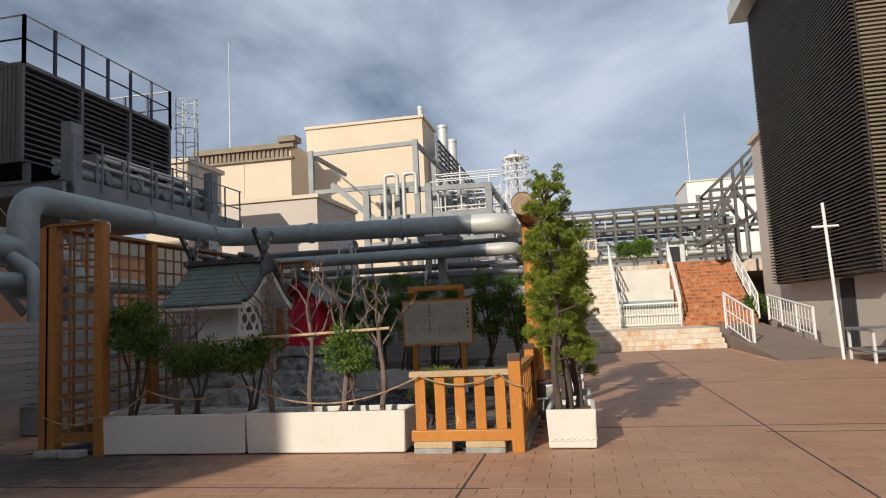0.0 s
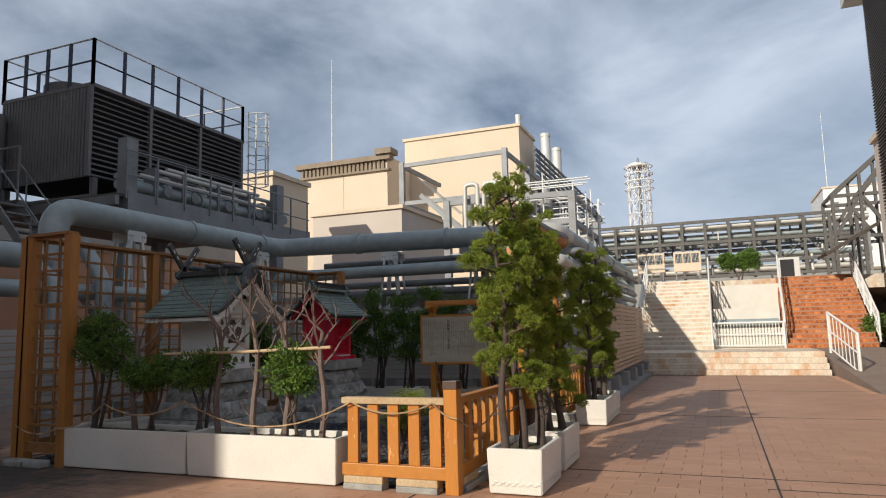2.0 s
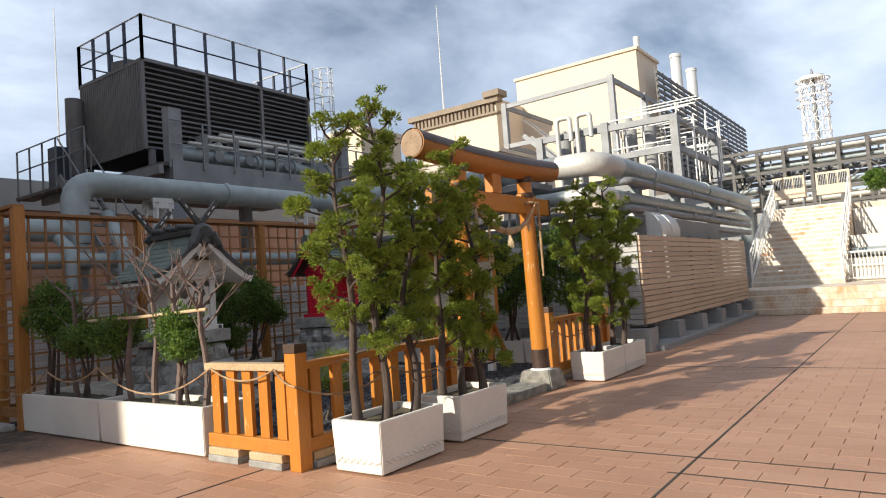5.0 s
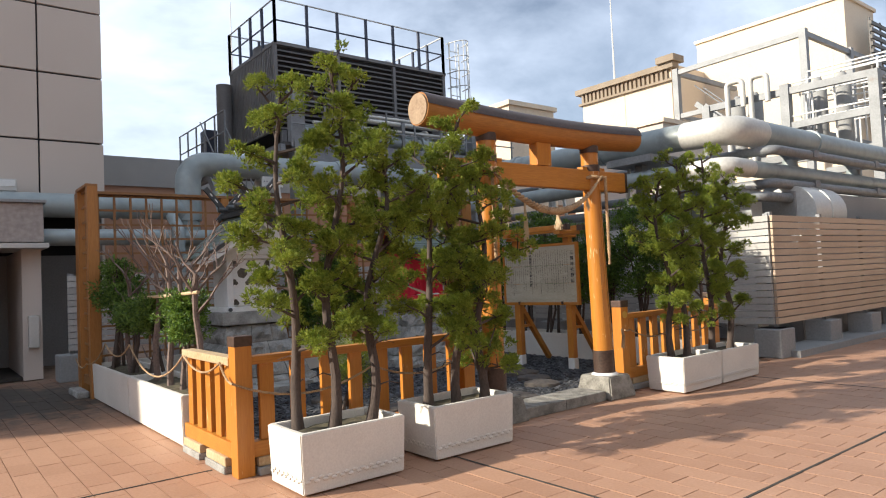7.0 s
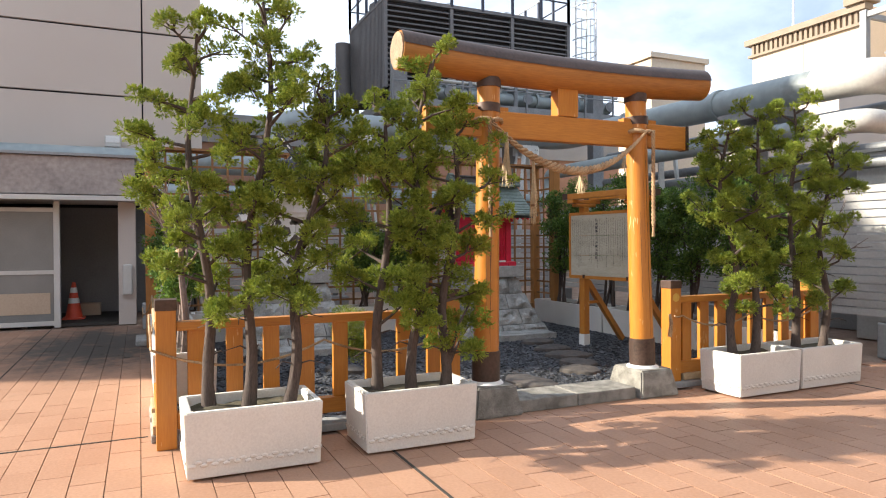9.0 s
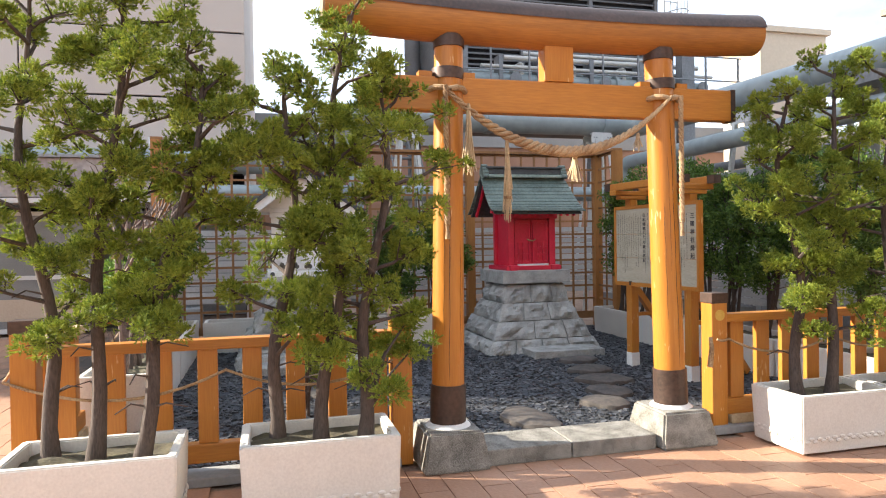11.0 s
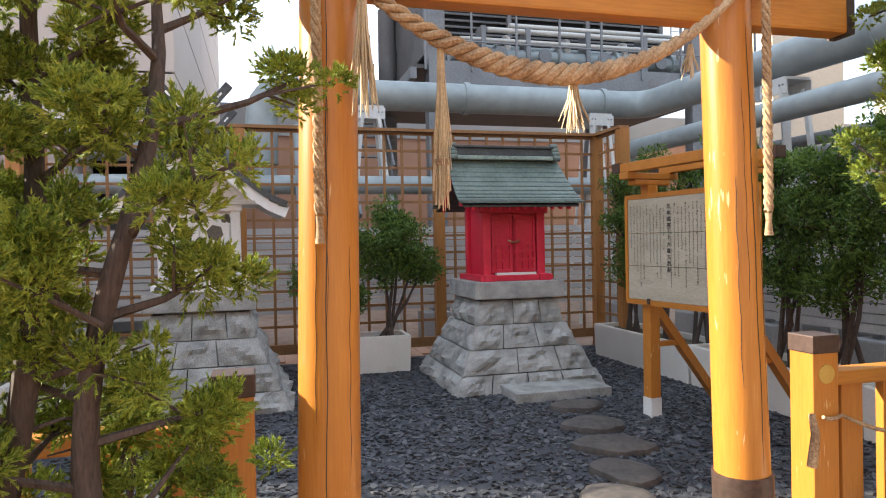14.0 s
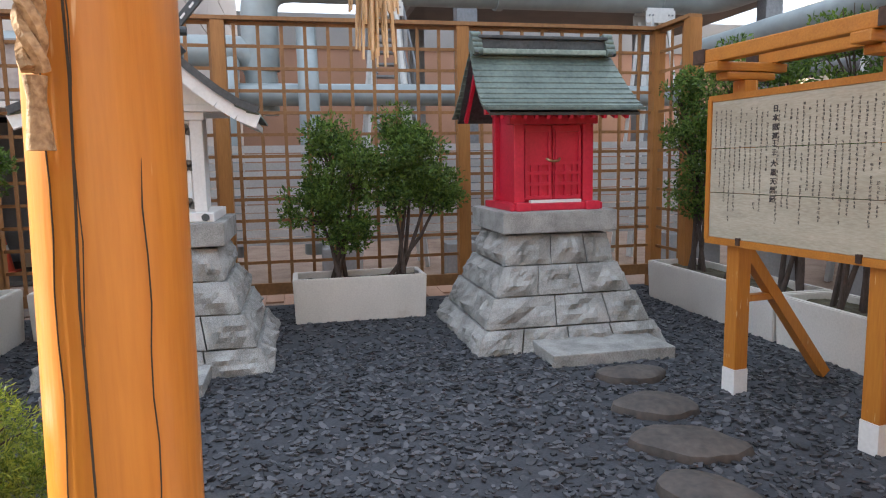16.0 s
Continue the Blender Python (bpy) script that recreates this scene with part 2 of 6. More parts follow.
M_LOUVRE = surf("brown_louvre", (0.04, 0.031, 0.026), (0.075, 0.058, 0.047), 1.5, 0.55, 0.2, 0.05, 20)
M_STAIR = surf("rust_stained_step", (0.20, 0.05, 0.012), (0.60, 0.21, 0.06), 2.2, 0.75, 0, 0.15, 12, (0.62, 0.36, 0.20), 0.25, (2.0, 1.2, 1.0), wide=0.2)
M_STEP = surf("pale_step", (0.50, 0.40, 0.30), (0.72, 0.64, 0.53), 1.6, 0.8, 0, 0.15, 14, (0.50, 0.27, 0.13), 0.52, (2.4, 1.5, 0.9), wide=0.25)
M_RAMP = surf("ramp_asphalt", (0.19, 0.14, 0.11), (0.27, 0.20, 0.16), 2, 0.9, 0, 0.2, 60)
M_BARK = surf("bark", (0.04, 0.028, 0.022), (0.115, 0.085, 0.07), 6, 0.9, 0, 0.8, 45, stretch=(3, 3, 0.6))
M_TWIG = surf("bare_twig", (0.10, 0.072, 0.06), (0.21, 0.15, 0.125), 6, 0.85, 0, 0.4, 45)
M_JUNI = leafy("juniper_leaf", (0.115, 0.18, 0.018), (0.39, 0.44, 0.055))
M_SHRUB = leafy("shrub_leaf", (0.045, 0.095, 0.014), (0.16, 0.25, 0.038))
M_SHRUBL = leafy("bright_shrub_leaf", (0.05, 0.11, 0.015), (0.18, 0.29, 0.04))
M_SOIL = surf("potting_soil", (0.055, 0.045, 0.03), (0.12, 0.10, 0.055), 12, 0.95, 0, 0.6, 60, (0.09, 0.13, 0.03), 0.15)
M_ROPE = surf("straw_rope", (0.22, 0.13, 0.065), (0.52, 0.36, 0.20), 8, 0.85, 0, 0.8, 110, wide=0.25)
M_STRAW = surf("loose_straw", (0.45, 0.34, 0.20), (0.66, 0.52, 0.33), 10, 0.85, 0, 0.2, 80)
M_BOARD = surf("weathered_board", (0.34, 0.305, 0.225), (0.50, 0.46, 0.36), 3, 0.8, 0, 0.2, 40, (0.28, 0.245, 0.19), 0.15, (0.5, 3, 3))
M_INK = surf("ink", (0.035, 0.03, 0.03), (0.10, 0.09, 0.085), 30, 0.8, 0, 0)
M_CONE = surf("cone_orange", (0.62, 0.07, 0.03), (0.72, 0.10, 0.05), 8, 0.5)
M_GLASS = surf("dusty_glass", (0.16, 0.16, 0.15), (0.24, 0.235, 0.22), 2, 0.15)
M_FRAME = surf("pale_sash", (0.50, 0.48, 0.44), (0.60, 0.58, 0.54), 3, 0.5, 0.2)
M_GOLD = surf("gold_disc", (0.55, 0.36, 0.08), (0.66, 0.45, 0.12), 20, 0.4, 0.5)


# ---- builders ----
def thing(name, base, label, category, group="", kind="", turn=0):
    ob = new(name)
    ob.empty_display_size = 0.1
    ob.matrix_basis = pose(*base, 0, 0, turn)
    return tagged(ob, label, category, group, kind)


def link(name, bm, material, parent=None, label="", smooth=False):
    me = bpy.data.meshes.new(name)
    bm.normal_update()
    bm.to_mesh(me)
    bm.free()
    me.materials.append(material)
    if smooth:
        me.shade_smooth()
        me.set_sharp_from_angle(angle=radians(40))
    ob = new(name, me)
    ob.parent = parent
    return tagged(ob, label) if label else ob


def part(name, bm, material, parent, label="", smooth=False):
    return link(name, bm, material, parent, label, smooth)


def raw(name, verts, faces, material, parent=None, label="", smooth=False):
    me = bpy.data.meshes.new(name)
    me.from_pydata(verts, [], faces)
    me.materials.append(material)
    if smooth:
        me.shade_smooth()
    ob = new(name, me)
    ob.parent = parent
    return tagged(ob, label) if label else ob


def box(bm, x0, x1, y0, y1, z0, z1, bevel=0.0):
    made = bmesh.ops.create_cube(bm, size=1, matrix=Matrix.Translation(((x0 + x1) / 2, (y0 + y1) / 2, (z0 + z1) / 2)) @ Matrix.Diagonal((abs(x1 - x0), abs(y1 - y0), abs(z1 - z0), 1)))
    if bevel:
        edges = list({e for v in made["verts"] for e in v.link_edges})
        bmesh.ops.bevel(bm, geom=edges, offset=bevel, segments=2, affect="EDGES", profile=0.6)
    return bm


def boxes(*rows, bevel=0.0):
    bm = bmesh.new()
    for r in rows:
        box(bm, *r, bevel=bevel)
    return bm


def beam(bm, p, q, w, h, bevel=0.0):
    """A straight bar of w by h from p to q."""
    p, q = Vector(p), Vector(q)
    d = q - p
    rot = d.to_track_quat("Y", "Z").to_matrix().to_4x4()
    made = bmesh.ops.create_cube(bm, size=1, matrix=Matrix.Translation((p + q) / 2) @ rot @ Matrix.Diagonal((w, d.length, h, 1)))
    if bevel:
        bmesh.ops.bevel(bm, geom=list({e for v in made["verts"] for e in v.link_edges}), offset=bevel, segments=2, affect="EDGES", profile=0.6)
    return bm


def tube(bm, path, radii, n=10, caps=True):
    """A round tube along points; radii one number or one a point."""
    pts = [Vector(p) for p in path]
    if not isinstance(radii, (list, tuple)):
        radii = [radii] * len(pts)
    rings, side = [], None
    for i, p in enumerate(pts):
        d = (pts[min(i + 1, len(pts) - 1)] - pts[max(i - 1, 0)]).normalized()
        if side is None:
            side = d.orthogonal().normalized()
        else:
            side = (side - d * side.dot(d)).normalized()
        up = d.cross(side)
        rings.append([bm.verts.new(p + (side * math.cos(a) + up * math.sin(a)) * radii[i]) for a in (math.tau * k / n for k in range(n))])
    for a, b in zip(rings, rings[1:]):
        for k in range(n):
            bm.faces.new((a[k], a[(k + 1) % n], b[(k + 1) % n], b[k]))
    if caps:
        bm.faces.new(list(reversed(rings[0])))
        bm.faces.new(rings[-1])
    return bm


def rounded(path, r, steps=6):
    """A path of straight runs whose corners are turned with radius r."""
    pts = [Vector(p) for p in path]
    out = [pts[0]]
    for a, b, c in zip(pts, pts[1:], pts[2:]):
        u, v = (a - b).normalized(), (c - b).normalized()
        for i in range(steps + 1):
            t = i / steps
            out.append((b + u * r) * (1 - t) ** 2 + b * 2 * t * (1 - t) + (b + v * r) * t * t)
    return out + [pts[-1]]


def pipe_thing(name, path, r, material, label, bend=0.6, n=20, flanges=()):
    base = path[0]
    th = thing(name, base, label, "pipe")
    loc = [Vector(p) - Vector(base) for p in path]
    part("tube", tube(bmesh.new(), rounded(loc, bend), r, n), material, th, smooth=True)
    for p, d in flanges:
        c = Vector(p) - Vector(base)
        part("flange", tube(bmesh.new(), [c - Vector(d) * 0.05, c + Vector(d) * 0.05], r * 1.12, n), material, th, smooth=True)
    return th

# ---- setting: ground, walls, buildings ----
def setting(name, bm, material, label="", smooth=False):
    return tagged(link(name, bm, material, None, "", smooth), label or name.replace("_", " "), name.split("_")[0], kind="structure")


ground = setting("ground", boxes((-900, 900, -900, 1500, -0.3, -0.02)), M_JOINT, "terrace ground under the reddish paving, out to the horizon")

# building with the panel wall
HL = 13.65
wall_west = thing("building_wall", (-10.3, 8.6, 0), "tall pinkish beige building wall of square cladding panels", "building", kind="structure")
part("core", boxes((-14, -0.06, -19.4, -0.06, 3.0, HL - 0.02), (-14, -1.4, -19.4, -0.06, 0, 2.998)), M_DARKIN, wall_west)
for iy in range(7):
    for iz in range(8):
        y1, y2 = (0, -1.1) if iy == 0 else (-1.13 - (iy - 1) * 2.9, -1.13 - iy * 2.9 + 0.03)
        z0 = 3.10 + iz * 1.31
        part("panel", boxes((-0.06, 0, y2, y1, z0, z0 + 1.275), bevel=0.01), M_WALLL, wall_west)
for ix in range(5):
    for iz in range(8):
        z0 = 3.10 + iz * 1.31
        part("panel", boxes((-0.08 - ix * 2.75 - 2.73, -0.08 - ix * 2.75, -0.058, 0, z0, z0 + 1.275), bevel=0.01), M_WALLL, wall_west)
part("lower_wall", boxes((-0.06, -0.01, -19.4, -4.9, 0, 3.0), (-14, -0.08, -0.05, 0, 0, 3.03)), M_WALLL, wall_west)
part("coping", boxes((-14.1, 0.08, -19.5, 0.08, HL, HL + 0.15)), M_GREYW, wall_west)

entrance = thing("entrance_porch", (-10.3, 5.6, 0), "low beige porch with a stained canopy and glazed screen", "porch", kind="structure")
part("canopy", boxes((0, 1.5, -5, 1.74, 2.34, 3.0), bevel=0.02), M_CANOPY, entrance)
part("canopy_edge", boxes((0, 1.6, -5, 1.80, 2.24, 2.32)), M_FRAME, entrance)
part("canopy_cap", boxes((0, 1.56, -5, 1.78, 3.004, 3.05)), M_GREYW, entrance)
part("back_wall", boxes((-1.3, -1.2, -0.2, 2.9, 0, 2.24)), M_GREYW, entrance)
part("side_wall", boxes((-1.2, 1.1, 1.45, 1.74, 0, 2.24)), M_WALLL, entrance)
part("post", boxes((0.98, 1.10, 0.42, 0.52, 0, 2.24), bevel=0.01), M_FRAME, entrance)
part("screen_rail", boxes((1.02, 1.07, -4, 0.42, 2.05, 2.12), (1.02, 1.07, -4, 0.42, 0.95, 1.02), (1.02, 1.07, -4, 0.42, 0.04, 0.12)), M_FRAME, entrance)
part("glass_pane", boxes((1.035, 1.05, -4, 0.42, 1.02, 2.05), (1.035, 1.05, -4, 0.42, 0.12, 0.95)), M_GLASS, entrance)
part("tan_panel", boxes((1.052, 1.062, -4, 0.36, 0.25, 0.62)), M_SLATB, entrance, "tan board behind the glass screen")
part("threshold", boxes((-1.2, 1.0, 0.0, 1.6, 0.0, 0.05)), M_GAP, entrance)
part("meter_box", boxes((1.10, 1.24, 1.52, 1.68, 0.55, 1.1), bevel=0.02), M_FRAME, entrance, "pale meter box")

low_roof = setting("building_low_roof", boxes((-60, -25, 2, 40, 0, 5.7)), M_BRICK, "distant low brown building with a pale parapet")
setting("building_low_parapet", boxes((-60, -24.9, 1.9, 40.1, 5.7, 6.9)), M_GREYW, "pale parapet band on the low brown building")


def slat_screen(name, base, length, along, z0, z1, material, pitch=0.105, label="", foot=True):
    """Horizontal boards with gaps on posts and concrete feet."""
    th = thing(name, base, label, "screen", kind="structure")
    k = int((z1 - z0) / pitch)
    for i in range(k):
        z = z0 + i * pitch
        row = (0, length, -0.02, 0.02) if along == "x" else (-0.02, 0.02, 0, length)
        part("slat", boxes((*row, z, z + pitch - 0.016)), material, th)
    m = max(2, int(length / 1.5))
    for i in range(m + 1):
        d = 0.06 + i * (length - 0.12) / m
        row = (d - 0.04, d + 0.04, 0.022, 0.09) if along == "x" else (-0.09, -0.022, d - 0.04, d + 0.04)
        part("post", boxes((*row, z0 - 0.05, z1)), M_STEEL, th)
        if foot:
            f = (d - 0.22, d + 0.22, -0.12, 0.3) if along == "x" else (-0.3, 0.12, d - 0.22, d + 0.22)
            part("footing", boxes((*f, 0, z0 - 0.06), bevel=0.02), M_GREYW, th)
    return th


slat_screen("screen_tan", (-0.65, 15.9, 0), 8.8, "y", 0.5, 2.22, M_SLATB, label="tan slatted screen of level boards on concrete feet")
slat_screen("screen_white", (-8.3, 15.88, 0), 7.62, "x", 0.5, 2.2, M_SLAT, label="white slatted screen behind the shrine garden")
slat_screen("screen_west", (-8.35, 7.6, 0), 8.2, "y", 0.5, 1.78, M_SLAT, label="white slatted screen behind the wooden trellis")
setting("kerb_screen", boxes((-0.95, -0.38, 16.0, 24.4, 0.0, 0.10)), M_GREYW, "low concrete kerb under the tan screen")
setting("wall_plant", boxes((-8.2, -1.2, 18.0, 24.3, 0, 2.7)), M_GREYW, "grey plant room wall behind the pipes")
setting("wall_plant_far", boxes((-16.0, -1.4, 24.4, 25.0, 0, 3.1)), M_GREYW, "grey wall of the plant yard")


# unseen plain buildings closing the terrace behind and beside, added to block sky light
setting("wall_south", boxes((-30, 34, -24, -19, 0, 9.0)), M_WALLL, "unseen plain pale building added behind the terrace to block sky light")
setting("wall_east", boxes((24, 30, -18, 17, 0, 10.0)), M_WALLL, "unseen plain pale building added beside the terrace to block sky light")

# far buildings
def far_block(name, x0, x1, y0, y1, z0, z1, material, label, cornice=0.0):
    th = thing(name, (x0, y0, 0), label, "building", kind="structure")
    part("wall", boxes((0, x1 - x0, 0, y1 - y0, z0, z1)), material, th)
    if cornice:
        part("cornice", boxes((-0.35, x1 - x0 + 0.35, -0.35, 0.3, z1 - 0.35, z1), (-0.2, x1 - x0 + 0.2, -0.2, 0.3, z1 - 1.1, z1 - 0.95)), M_BEIGED, th)
        for i in range(int((x1 - x0) / 0.33)):
            part("dentil", boxes((i * 0.33 + 0.05, i * 0.33 + 0.22, -0.16, 0.0, z1 - 0.95, z1 - 0.352)), M_BEIGED, th)
        part("corner_cap", boxes((x1 - x0 - 0.7, x1 - x0 + 0.55, -0.55, 0.6, z1 + 0.004, z1 + 0.4)), M_BEIGED, th)
    else:
        part("coping", boxes((-0.12, x1 - x0 + 0.12, -0.12, y1 - y0 + 0.12, z1 + 0.003, z1 + 0.2)), M_BEIGED if material is M_GREYW else M_BEIGE, th)
    return th


hall = far_block("building_hall", -25.9, -18.9, 42.4, 52, 0, 13.95, M_BEIGE, "beige building with a brown bracketed cornice", 1)
part("joint", boxes((3.5, 3.53, -0.006, 0.01, 8, 12.8)), M_BEIGED, hall)
big = far_block("building_big", -19.3, -10.4, 46.2, 50.4, 0, 15.9, M_BEIGE, "large plain beige plant building")
far_block("building_plant", -19.2, -10.6, 50.6, 72, 0, 12.4, M_GREYW, "lower grey plant building behind the roof screen")
far_block("building_annex", -18.2, -12.9, 32, 38, 0, 7.9, M_WALLL, "low pinkish beige annex with a flat coping")
far_block("building_hut", -18.3, -16.3, 25.8, 28.6, 0, 8.7, M_BEIGE, "small beige roof hut")
far_block("building_white", 14.2, 23, 90, 100, 0, 17.2, M_PAINT, "distant white block with small windows")
for i in range(3):
    setting("window_far", boxes((15.2 + i * 1.5, 15.7 + i * 1.5, 89.93, 89.99, 14.6, 15.5)), M_GLASS, "small dark window of the distant white block")
far_block("building_rear", -30, 30, 62, 75, 0, 5.6, M_GREYW, "pale building behind the pipe bridge")


def open_screen(th, x, y0, y1, z0, z1, step, material):
    for i in range(int((z1 - z0) / step)):
        z = z0 + i * step
        part("slat", boxes((x - 0.05, x + 0.05, y0, y1, z, z + step * 0.5)), material, th)
    for i in range(int((y1 - y0) / 1.6) + 1):
        y = y0 + i * 1.6
        part("post", boxes((x - 0.12, x - 0.052, y, y + 0.12, z0 - 0.8, z1)), material, th)


screen_roof = thing("roof_screen", (0, 0, 7.8), "grey open louvre screen along the plant roof", "screen", kind="structure")
open_screen(screen_roof, -9.6, 47.5, 74, 0.6, 7.0, 0.40, M_RACK)
for x, y, z, r in ((-10.9, 48, 17.3, 0.2), (-11.2, 58, 18.6, 0.42), (-11.1, 62, 18.3, 0.42)):
    st = thing("chimney", (x, y, 7), "pale steel exhaust stack above the plant roof", "chimney", "exhaust stacks")
    part("flue", tube(bmesh.new(), [(0, 0, 0), (0, 0, z - 7)], r, 16), M_STEELP, st, smooth=True)
    part("rim", tube(bmesh.new(), [(0, 0, z - 7.25), (0, 0, z - 6.98)], r * 1.1, 16), M_STEELP, st, smooth=True)

# steel frame and equipment yard in front of the big building
rig = thing("steel_gantry", (-9, 34, 0), "grey and white steel gantry with platforms and pipes", "gantry")
for x, y, z in ((-6.2, 3, 11.7), (0.2, 3, 11.8), (0.2, 8, 11.8), (-0.6, -4, 7.6), (2.4, -4, 7.7), (5.2, -4, 7.5), (5.2, 2, 7.5)):
    part("column", boxes((x - 0.15, x + 0.15, y - 0.15, y + 0.15, 0, z)), M_STEEL, rig)
for p, q in (((-6.2, 3, 11.5), (0.2, 3, 11.6)), ((-6.2, 3, 9.2), (0.2, 3, 9.2)), ((0.2, 3, 11.6), (0.2, 12, 11.6)), ((-6.2, 3, 11.5), (-6.2, 9, 11.5)),
             ((-6.2, 3, 9.2), (-6.2, 9, 9.2)), ((-0.6, -4, 7.5), (5.2, -4, 7.4)), ((-0.6, -4, 6.2), (5.2, -4, 6.2)), ((5.2, -4, 7.4), (5.2, 4, 7.4)),
             ((5.2, -4, 6.2), (5.2, 4, 6.2)), ((2.4, -4, 6.2), (2.4, 4, 6.2)), ((-0.6, -4, 5.0), (5.2, -4, 5.0))):
    part("girder", beam(bmesh.new(), p, q, 0.18, 0.24), M_STEEL, rig)
rnd = random.Random(4)
for i in range(26):
    x, y = rnd.uniform(2.3, 5.6), rnd.uniform(-4.4, 4)
    part("scaffold_tube", tube(bmesh.new(), [(x, y, 5.5), (x, y, rnd.uniform(7.0, 8.6))], 0.035, 6), M_PAINT, rig)
for i in range(16):
    z, y = rnd.uniform(6.4, 8.6), rnd.uniform(-4.4, 3)
    part("scaffold_rail", tube(bmesh.new(), [(2.3 + rnd.random(), y, z), (5.6, y, z)], 0.03, 6), M_PAINT, rig)
for x in (0.0, 0.7, 3.0, 3.8):
    part("vessel", tube(bmesh.new(), [(x, -2.8, 5.0), (x, -2.8, 7.6), (x, -2.8, 8.0)], [0.28, 0.28, 0.1], 12), M_GREYW, rig, smooth=True)
for x in (0.4, 1.3):
    part("bent_pipe", tube(bmesh.new(), rounded([(x, -4.3, 5), (x, -4.3, 8.2), (x + 0.6, -4.3, 8.2), (x + 0.6, -4.3, 7.2)], 0.2), 0.1, 10), M_PIPEL, rig, smooth=True)
for k in range(2):
    part("stair_stringer", beam(bmesh.new(), (-4.6, 2 + k * 0.8, 9.4), (-2.2, 2 + k * 0.8, 7.2), 0.08, 0.25), M_STEEL, rig)
    part("stair_handrail", tube(bmesh.new(), [(-4.6, 2 + k * 0.8, 10.3), (-2.2, 2 + k * 0.8, 8.1)], 0.03, 6), M_STEEL, rig)

# pipe bridge across the back
rack = thing("pipe_bridge", (-8, 52, 0), "long steel pipe bridge with stacked pipes", "pipe bridge")
for i in range(13):
    x = i * 1.55
    for y in (0, 1.6):
        part("column", boxes((x - 0.1, x + 0.1, y - 0.1, y + 0.1, 0 if i % 3 == 0 else 4.9, 9.0)), M_RACK, rack)
    part("cross_beam", boxes((x - 0.06, x + 0.06, 0, 1.6, 8.2, 8.4)), M_RACK, rack)
    if i < 12:
        part("brace", beam(bmesh.new(), (x, -0.05, 5.9 if i % 2 else 7.3), (x + 1.55, -0.05, 7.3 if i % 2 else 5.9), 0.07, 0.07), M_RACK, rack)
for z in (5.0, 5.9, 7.4, 8.9):
    part("girder", boxes((-0.4, 19.2, -0.12, 0.12, z - 0.1, z + 0.1)), M_RACK, rack)
for y, z, r, m in ((0.4, 8.55, 0.16, M_PIPEL), (0.9, 8.5, 0.2, M_PIPEL), (0.5, 7.75, 0.13, M_PIPE), (0.9, 7.72, 0.11, M_STEELP), (0.4, 6.35, 0.16, M_PIPE),
                   (0.8, 6.3, 0.2, M_PIPEL), (0.5, 5.4, 0.16, M_PIPEL), (1.1, 5.5, 0.25, M_STEELP)):
    part("pipe", tube(bmesh.new(), [(-0.6, y, z), (19.4, y, z)], r, 10), m, rack, smooth=True)

rk = random.Random(8)
for i in range(12):
    y, z = rk.uniform(1.7, 3.4), rk.uniform(4.6, 8.7)
    part("pipe", tube(bmesh.new(), [(-0.6, y, z), (19.4, y, z)], rk.uniform(0.07, 0.15), 8), rk.choice((M_PIPEL, M_STEEL, M_GREYW)), rack, smooth=True)
for i in range(46):
    x, y, z = rk.uniform(0, 19), rk.uniform(0.2, 2.4), rk.uniform(4.4, 7.4)
    part("drop_pipe", tube(bmesh.new(), [(x, y, z), (x, y, z + rk.uniform(0.6, 1.8))], rk.uniform(0.04, 0.1), 6), rk.choice((M_PIPEL, M_STEEL, M_RACK)), rack)

# lattice communication tower
mast = thing("lattice_tower", (-18.4, 220, -1.5), "distant white lattice communication tower with ring platforms", "tower")
mast.scale = (2, 2, 2)
ring_r = 1.75
for k in range(12):
    a = math.tau * k / 12
    part("leg", tube(bmesh.new(), [(ring_r * math.cos(a), ring_r * math.sin(a), 0), (ring_r * math.cos(a), ring_r * math.sin(a), 27.2)], 0.045, 5), M_PAINT, mast)
for k in range(8):
    for s in (1, -1):
        a = math.tau * k / 8
        part("brace", tube(bmesh.new(), [(ring_r * math.cos(a + s * 0.5 * j), ring_r * math.sin(a + s * 0.5 * j), 14 + 1.6 * j) for j in range(9)], 0.05, 5), M_PAINT, mast)
for z in (15, 17.2, 19.4, 21.4, 23.4, 24.6, 25.8, 27.0):
    ro = ring_r + (0.45 if z > 23 else 0.1)
    part("ring", tube(bmesh.new(), [(ro * math.cos(math.tau * k / 20), ro * math.sin(math.tau * k / 20), z) for k in range(21)], 0.09 if z > 23 else 0.05, 6, False), M_PAINT, mast)
part("core", tube(bmesh.new(), [(0, 0, 0), (0, 0, 27.6), (0, 0, 28.6)], [0.3, 0.3, 0.1], 10), M_STEEL, mast)
part("platform", tube(bmesh.new(), [(0, 0, 27.0), (0, 0, 27.5)], 1.6, 16), M_STEELP, mast)


def aerial(x, y, z0, z1, r):
    th = thing("antenna", (x, y, z0), "thin tall grey antenna rod", "antenna", "aerials")
    part("rod", tube(bmesh.new(), [(0, 0, 0), (0, 0, (z1 - z0) * 0.5), (0, 0, z1 - z0)], [r, r * 0.7, r * 0.35], 6), M_STEELP, th)


aerial(-24.3, 44, 13.9, 22.5, 0.07)
aerial(-26.5, 8 + 9.6, 0, 15.0, 0.06)
aerial(15.0, 92, 17.3, 27.0, 0.06)

